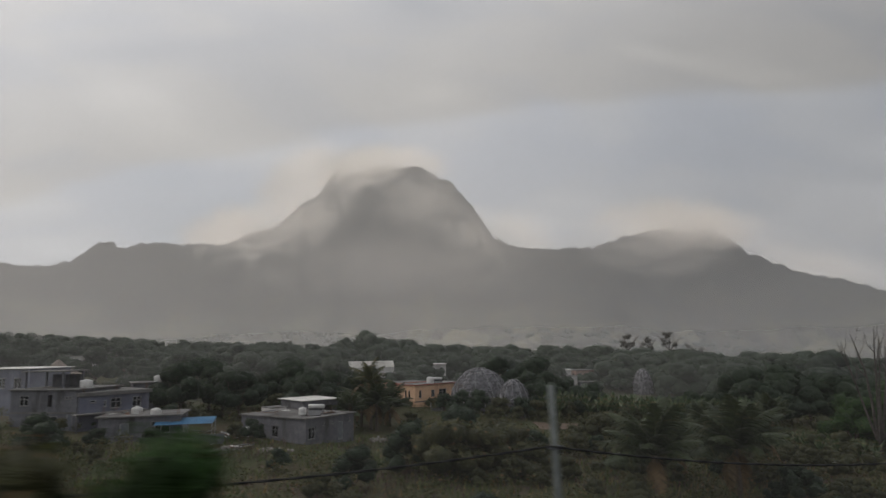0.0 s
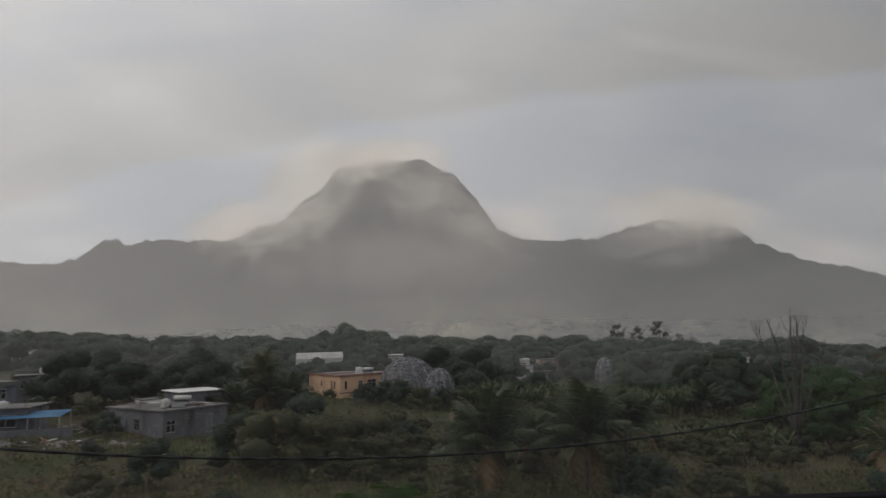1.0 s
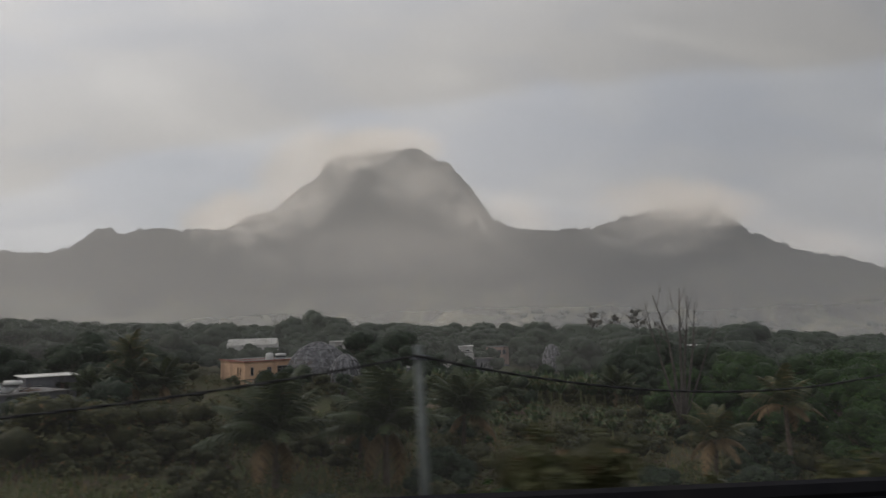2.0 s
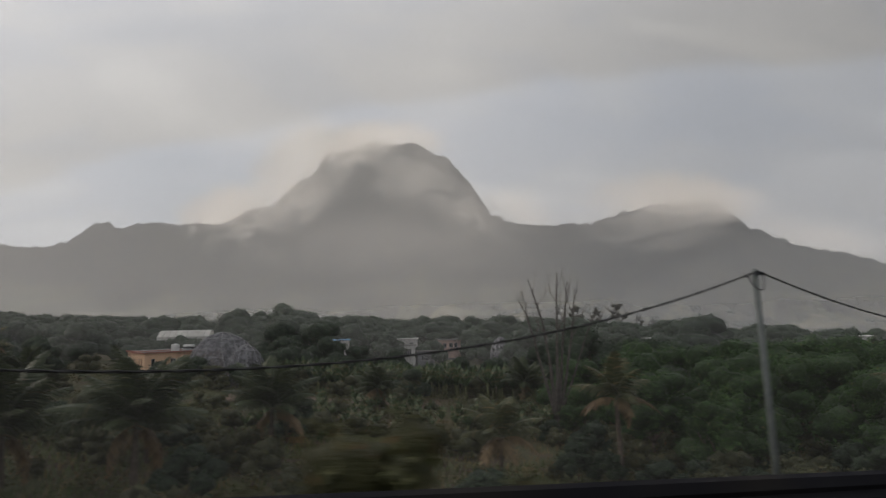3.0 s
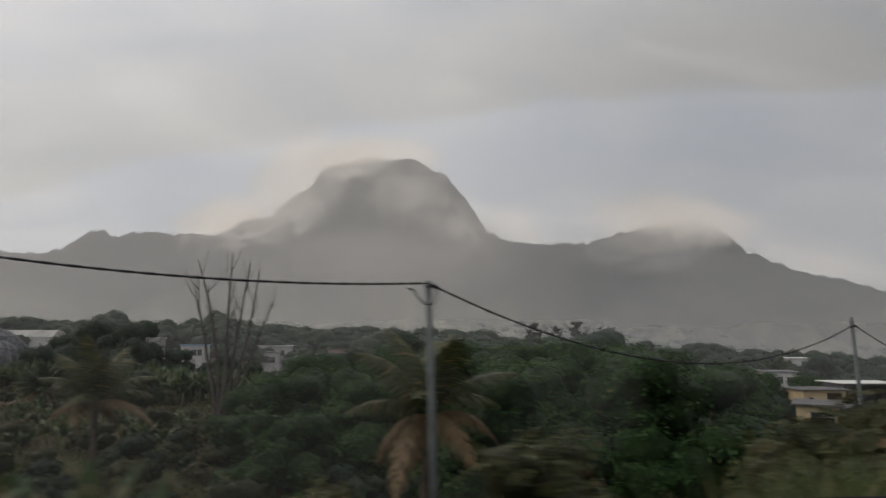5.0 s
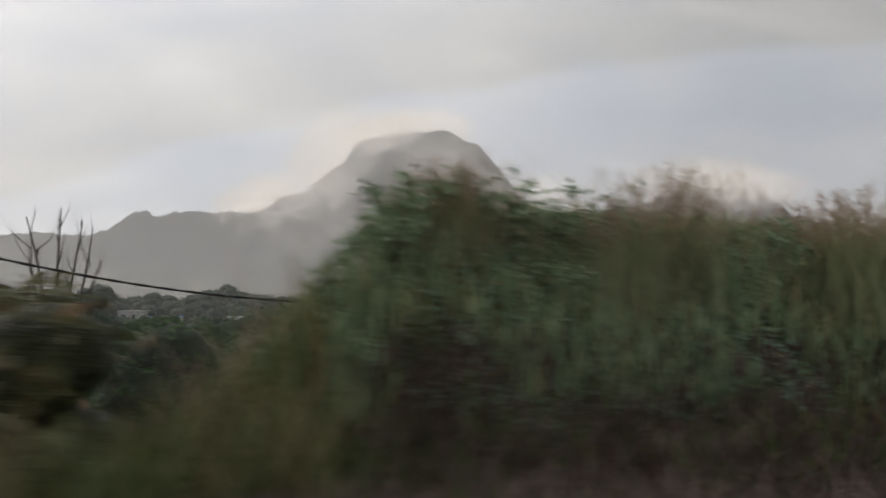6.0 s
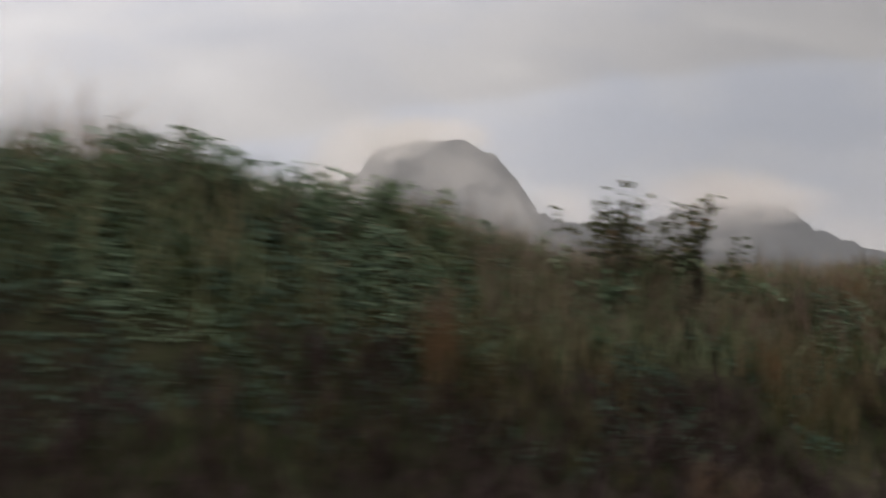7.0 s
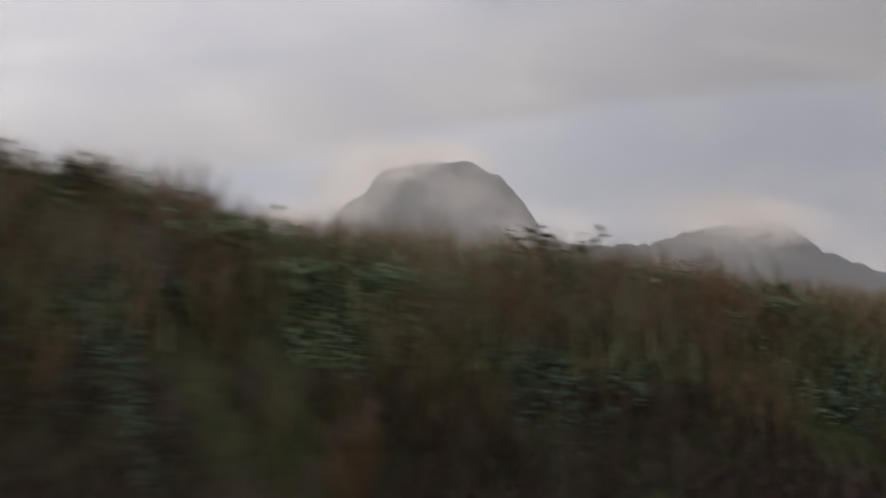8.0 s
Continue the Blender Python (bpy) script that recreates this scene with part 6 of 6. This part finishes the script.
grass_bed("verge_grass", 26000, -16, 98, 4.6, 17, 0.55, 0.014, GRASS, 1, "rough green grass on the embankment")
grass_bed("verge_grass", 9000, -16, 98, 4.6, 15, 0.7, 0.011, GRASS_DRY, 2, "dry straw-coloured grass on the embankment", patchy(4.0, 1, 0.15))
grass_bed("slope_grass", 30000, -30, 110, 16, 46, 0.6, 0.03, GRASS, 3, "coarse grass down the slope", patchy(6, 3, -0.3))
grass_bed("slope_grass", 14000, -30, 110, 18, 60, 0.55, 0.03, GRASS_DRY, 4, "pale dry grass in the field", patchy(8, 5, -0.15))

grass_bed("field_grass", 17000, -30, 70, 44, 84, 0.55, 0.055, GRASS, 5, "rough dull grass before the houses", patchy(5, 7, -0.1), 0.5)
grass_bed("field_grass", 12000, -30, 70, 40, 84, 0.6, 0.05, GRASS_DEAD, 6, "withered brown stalks in the field", patchy(7, 8, 0.1), 0.6)

grass_bed("verge_grass", 6000, 87, 98, 4.8, 8.5, 1.1, 0.014, GRASS, 7, "tall yellowing grass before the cutting", patchy(2.0, 9, -0.4), 0.6)
grass_bed("verge_grass", 2500, 89, 98, 4.8, 8.0, 1.2, 0.014, GRASS_DRY, 8, "tall tan grass before the cutting", patchy(2.0, 10, 0.0), 0.6)

# low growth round the foot of the bare tree
for s, d, z, tall in [(-0.2, 6.7, 0.70, 1.35), (-1.6, 6.5, 0.66, 1.2), (4.2, 8.0, 0.62, 1.2), (5.0, 8.6, 0.55, 1.2)]:
    x, y = along(s, d)
    plant(BUSH[0 if s < -1 else 2], x, y, z, stretch=tall, group="roadside bushes")
for s, d, z in [(62.9, 5.6, 0.62), (64.3, 5.7, 0.66), (63.6, 6.2, 0.7), (65.2, 6.4, 0.66), (62.0, 6.3, 0.6), (63.2, 5.2, 0.52), (64.6, 5.2, 0.52), (65.6, 5.4, 0.55)]:
    x, y = along(s, d)
    plant(BUSH[(0, 1, 3)[int(s * 10) % 3]], x, y, z, stretch=1.3 if d < 5.5 else 1.0, group="roadside bushes")

for k in range(7):
    x, y = along(15 + 1.6 * k + RNG.uniform(-0.5, 0.5), RNG.uniform(8.5, 12.5))
    plant(BUSH[k % 4], x, y, RNG.uniform(0.6, 0.95), group="roadside bushes")
for k, (s, d, z) in enumerate([(90.2, 7.4, 0.9), (91.2, 6.9, 1.0), (92.2, 7.6, 1.15), (93.0, 6.8, 1.1), (93.9, 7.8, 1.3), (94.8, 7.0, 1.25), (91.8, 8.6, 1.15)]):
    x, y = along(s, d)
    plant(BUSH[(0, 1, 3)[k % 3]], x, y, z, group="roadside bushes")

# tall plumes of dry cane grass by the rail
rng = np.random.default_rng(14)


def plume_clump(seed, lean=0.16):
    r = np.random.default_rng(seed)
    root = thing("cane_grass", 0, 0, -400, 0, "tall tan cane grass by the road", "grass clump")
    n = 110
    x, y = r.normal(0, 0.22, n), r.normal(0, 0.22, n)
    v, f = blades(x, y, np.zeros(n) - 0.1, 1.5, 0.012, r, 0.45)
    link("blades", mesh_of("blades", v, f, GRASS_PALE if lean > 0.3 else GRASS_TAN), root)
    k = 16
    x, y = r.normal(0, 0.2, k), r.normal(0, 0.2, k)
    stems, tops = Heap(), []
    for i in range(k):
        lx, ly, hh = r.normal(0.6 * (lean > 0.3), lean), r.normal(0, lean), r.uniform(1.5, 2.1)
        stems.tube([(x[i], y[i], -0.1), (x[i] + lx * 0.36, y[i] + ly * 0.36, hh * 0.6), (x[i] + lx, y[i] + ly, hh)], [0.007, 0.006, 0.003], 3)
        t = r.uniform(0.72, 1.02, 26)
        bow = (t - 0.6) * 1.6 + 0.36
        tops.append(np.stack([x[i] + lx * bow, y[i] + ly * bow, hh * t], 1) + r.normal(0, 0.03, (26, 3)))
    link("stems", stems.mesh("stems", GRASS_DRY if lean > 0.3 else GRASS_TAN), root)
    v, f = leaves(np.concatenate(tops), 0.11, 0.016, r, None, -1.0)
    link("plumes", mesh_of("plumes", v, f, GRASS_RED), root, "feathery russet seed heads")
    return root


CANE = [proto(plume_clump(100 + k)) for k in range(3)]
CANE_ARCHED = [proto(plume_clump(120 + k, 0.42)) for k in range(3)]
for s, d, z in [(57.5, 4.25, 0.85), (57.9, 4.4, 0.75), (60.15, 4.2, 0.85), (60.35, 4.35, 0.75), (60.25, 4.3, 0.9), (63.0, 4.3, 0.5)]:
    x, y = along(s, d)
    plant(CANE[int(s * 10) % 3], x, y, z, group="cane grass by the road")
for k in range(10):
    x, y = along(rng.uniform(26, 30.5), rng.uniform(5.0, 7.0))
    plant(CANE[k % 3], x, y, rng.uniform(0.7, 1.05), group="cane grass by the road")

# roadside bushes: stretches of taller and lower growth along the embankment
for k in range(120):
    s = rng.uniform(-10, 97)
    d = rng.uniform(6.5, 21)
    tall = 0.55 + 0.35 * math.sin(s * 0.17 + 0.4) + 0.25 * math.sin(s * 0.53)
    tall = max(0.35, tall) * rng.uniform(0.75, 1.15) * (0.6 if s < 14 else 1.0)
    x, y = along(s, d)
    plant(BUSH[k % 4], x, y, tall * 0.72 * (1.0 + 0.03 * d), group="roadside bushes")


def bank_growth():
    """The cutting's cover: creeper over the face, long grass and russet stems along the crest, dead stalks low down."""
    rng = np.random.default_rng(55)
    s, d, x, y, z = strip(120000, 93.5, 158, 5.8, 12.5, rng, lambda s, d: (ripple(s, d * 1.5, 3.0, 21) > -0.55) & (d + 0.5 * ripple(s, d, 1.7, 28) > 6.8) & ((s < 115) | (ripple(s, d, 1.9, 38) > 0.0)))
    lift = rng.random(len(s)) ** 1.5 * (0.2 + 0.8 * smooth(6.5, 8.5, d)) * (0.75 + 0.7 * ripple(s, d, 2.2, 22)) * 0.42
    c = np.stack([x, y, z + np.maximum(lift, 0.02)], 1)
    face = np.array([0.42 * 0.55, -0.91 * 0.55, 0.55])
    v, f = leaves(c, 0.125, 0.070, rng, np.repeat(face[None], len(c), 0))
    tagged(link("bank_creeper", mesh_of("bank_creeper", v, f, CREEPER)), "dense dark green creeper and weeds over the cutting", "undergrowth", kind="stuff")
    # pale grass and paler leaves on the upper face only, added to brighten it
    grass_bed("bank_grass", 13000, 94, 160, 7.6, 10.6, 0.7, 0.020, GRASS_PALE, 64, "tall arching pale green cane grass over the cutting", patchy(2.3, 34, -0.25), 0.8)
    s, d, x, y, z = strip(76000, 94.5, 158, 7.3, 10.6, rng, lambda s, d: ripple(s, d * 1.3, 2.1, 36) + 0.35 * (d - 8.2) > -0.25 + 0.55 * smooth(114, 119, s))
    lift = rng.random(len(s)) * (0.35 + 0.45 * np.maximum(ripple(s, d, 1.3, 37), -0.5))
    v, f = leaves(np.stack([x, y, z + np.maximum(lift, 0.04)], 1), 0.12, 0.052, rng, np.repeat(face[None], len(x), 0))
    tagged(link("bank_weeds", mesh_of("bank_weeds", v, f, WEED)), "light green weed layer added to brighten the top of the cutting", "undergrowth", kind="stuff")
    grass_bed("bank_grass", 20000, 96, 160, 6.4, 12, 0.65, 0.012, GRASS, 56, "long green grass on the cutting", patchy(2.4, 23, 0.0))
    grass_bed("bank_grass", 11000, 93, 108, 6.9, 11, 0.6, 0.018, WEED, 61, "tall blue-green weeds over the cutting", patchy(1.6, 29, -0.2))
    grass_bed("bank_grass", 7000, 94, 160, 7.6, 11, 1.05, 0.013, GRASS_DRY, 57, "tall straw-coloured grass along the top of the cutting", patchy(1.7, 24, 0.30))
    grass_bed("bank_grass", 24000, 115, 160, 6.9, 10.6, 0.8, 0.015, GRASS_DRY, 62, "tan grass streaks down the cutting", patchy(1.5, 31, 0.15))
    grass_bed("bank_grass", 13000, 116, 160, 7.9, 9.8, 0.75, 0.013, GRASS_RED, 63, "russet seeding grass along the top of the cutting", patchy(2.8, 32, -0.3), 0.4)
    grass_bed("bank_grass", 6000, 94, 160, 8.4, 10.6, 1.0, 0.010, GRASS_RED, 58, "russet seeding grass along the top of the cutting", patchy(3.4, 25, 0.15), 0.3)
    grass_bed("bank_grass", 2400, 96, 111, 8.2, 10.6, 1.5, 0.009, GRASS_RED, 60, "tall russet grass arching from the top of the cutting", patchy(2.0, 27, 0.1), 0.75)
    grass_bed("bank_grass", 7000, 94, 118, 4.7, 6.6, 0.4, 0.014, GRASS, 65, "short green grass at the foot of the cutting", patchy(2.2, 35, -0.2), 0.6)
    grass_bed("bank_stalks", 30000, 94, 160, 4.7, 7.5, 0.5, 0.02, GRASS_DEAD, 59, "dead purple-brown stalks low on the cutting", patchy(2.6, 26, -0.45), 0.9)


bank_growth()
# plumed cane grass leaning out of the cutting: russet tufts on its top, dry clumps down its face
for s0, s1, d0, d1, count, size in [(102.0, 104.2, 7.8, 8.4, 7, 0.95), (106.5, 108.9, 7.6, 8.4, 10, 1.12), (99.6, 100.4, 8.5, 9.2, 3, 0.66), (127.0, 129.2, 8.6, 9.4, 6, 0.5), (115.2, 115.7, 7.4, 7.8, 2, 0.62),
                                    (120.4, 120.8, 7.4, 7.9, 1, 0.6), (132.2, 133.2, 7.8, 8.4, 3, 0.55), (136.0, 138.4, 7.8, 8.6, 4, 0.6), (130.2, 130.7, 6.3, 6.8, 2, 0.5),
                                    (123.0, 126.0, 8.4, 9.2, 6, 0.5), (118.0, 119.0, 5.9, 6.3, 3, 0.32)]:
    for k in range(count):
        x, y = along(rng.uniform(s0, s1), rng.uniform(d0, d1))
        plant((CANE_ARCHED if s0 < 111 else CANE)[k % 3], x, y, size * rng.uniform(0.8, 1.15), sink=0.1, group="cane grass on the cutting", label="russet plumed cane grass leaning from the cutting")
for k in range(14):
    s = rng.uniform(115, 156)
    x, y = along(s, rng.uniform(8.4, 11.5))
    plant(BUSH[2], x, y, rng.uniform(0.22, 0.38), sink=0.15, group="bushes on the cutting")


def sapling(x, y, height, seed, label="thin sapling with round leaves on top of the cutting", group="saplings on the cutting", leaf=None, low=0.5):
    """A thin sapling with a few large round leaves towards its tip."""
    r = np.random.default_rng(seed)
    root = thing("sapling", x, y, G(x, y), 0, label, "sapling", group)
    h, pts = Heap(), []
    for k in range(5):
        lx, ly = r.normal(0, 0.36), r.normal(0, 0.36)
        hh = height * r.uniform(0.7, 1.0)
        h.tube([(0, 0, -0.1), (lx * 0.4, ly * 0.4, hh * 0.5), (lx, ly, hh)], [0.016, 0.012, 0.005], 5)
        t = r.uniform(low, 1.0, 26)[:, None]
        pts.append(np.array([[lx, ly, hh]]) * t + r.normal(0, 0.09, (26, 3)))
    link("stem", h.mesh("stem", TWIG, True), root)
    v, f = leaves(np.concatenate(pts), 0.13, 0.10, r)
    link("leaves", mesh_of("leaves", v, f, leaf or LEAF_OLIVE), root)


for s, d, top in [(26.0, 6.6, 0.75), (26.8, 7.2, 0.95), (27.6, 6.7, 0.8), (28.4, 7.1, 0.95), (29.2, 6.8, 0.7), (30.2, 7.0, 0.6)]:
    x, y = along(s, d)
    sapling(x, y, road_eye(s) + top - G(x, y), int(s * 10), "wiry brown shrub with dark leaf tufts by the road", "wiry shrubs by the road")
for s, d, hh in [(118.3, 8.6, 1.7), (118.7, 8.7, 2.0), (119.0, 8.6, 1.5), (120.0, 8.6, 2.1), (120.3, 8.7, 1.4), (126.5, 9.0, 0.8), (133.5, 9.0, 1.0)]:
    x, y = along(s, d)
    sapling(x, y, hh, int(s * 10))

# leafy shoots that break the line of the cutting's top
for s0, s1, count, size in [(98.6, 102.4, 12, 1.0), (105.6, 107.4, 5, 0.8), (111.0, 115.4, 12, 0.75), (116.5, 121.5, 8, 0.6), (123.5, 131.0, 10, 0.55), (131.5, 141.0, 12, 0.5)]:
    for k in range(count):
        q = s0 + (s1 - s0) * (k + rng.uniform(0.1, 0.9)) / count
        x, y = along(q, rng.uniform(8.4, 9.4))
        sapling(x, y, size * rng.uniform(0.6, 1.25), int(q * 10), "light green leafy shoots on top of the cutting", "shoots on the cutting", WEED, 0.2)

# the patterns that the plants were copied from are not part of the place
for ob in PROTOS:
    for o in [*ob.children_recursive, ob]:
        bpy.data.objects.remove(o)

# tilt the place: sheets, cables and the rail turn with it, everything else stays upright
TURNING = {"guard_rail", "cable", "hill_mist"}
for ob in [o for o in scene.objects if o.parent is None and o is not cam and o is not sun]:
    if ob.type == "MESH" and ob.matrix_basis == Matrix.Identity(4):
        for o in (ob, *ob.children_recursive):
            o.data.transform(VIEW_TILT)
    elif ob.name.split(".")[0] in TURNING:
        ob.matrix_basis = VIEW_TILT @ ob.matrix_basis
    else:
        ob.location = VIEW_TILT @ ob.location
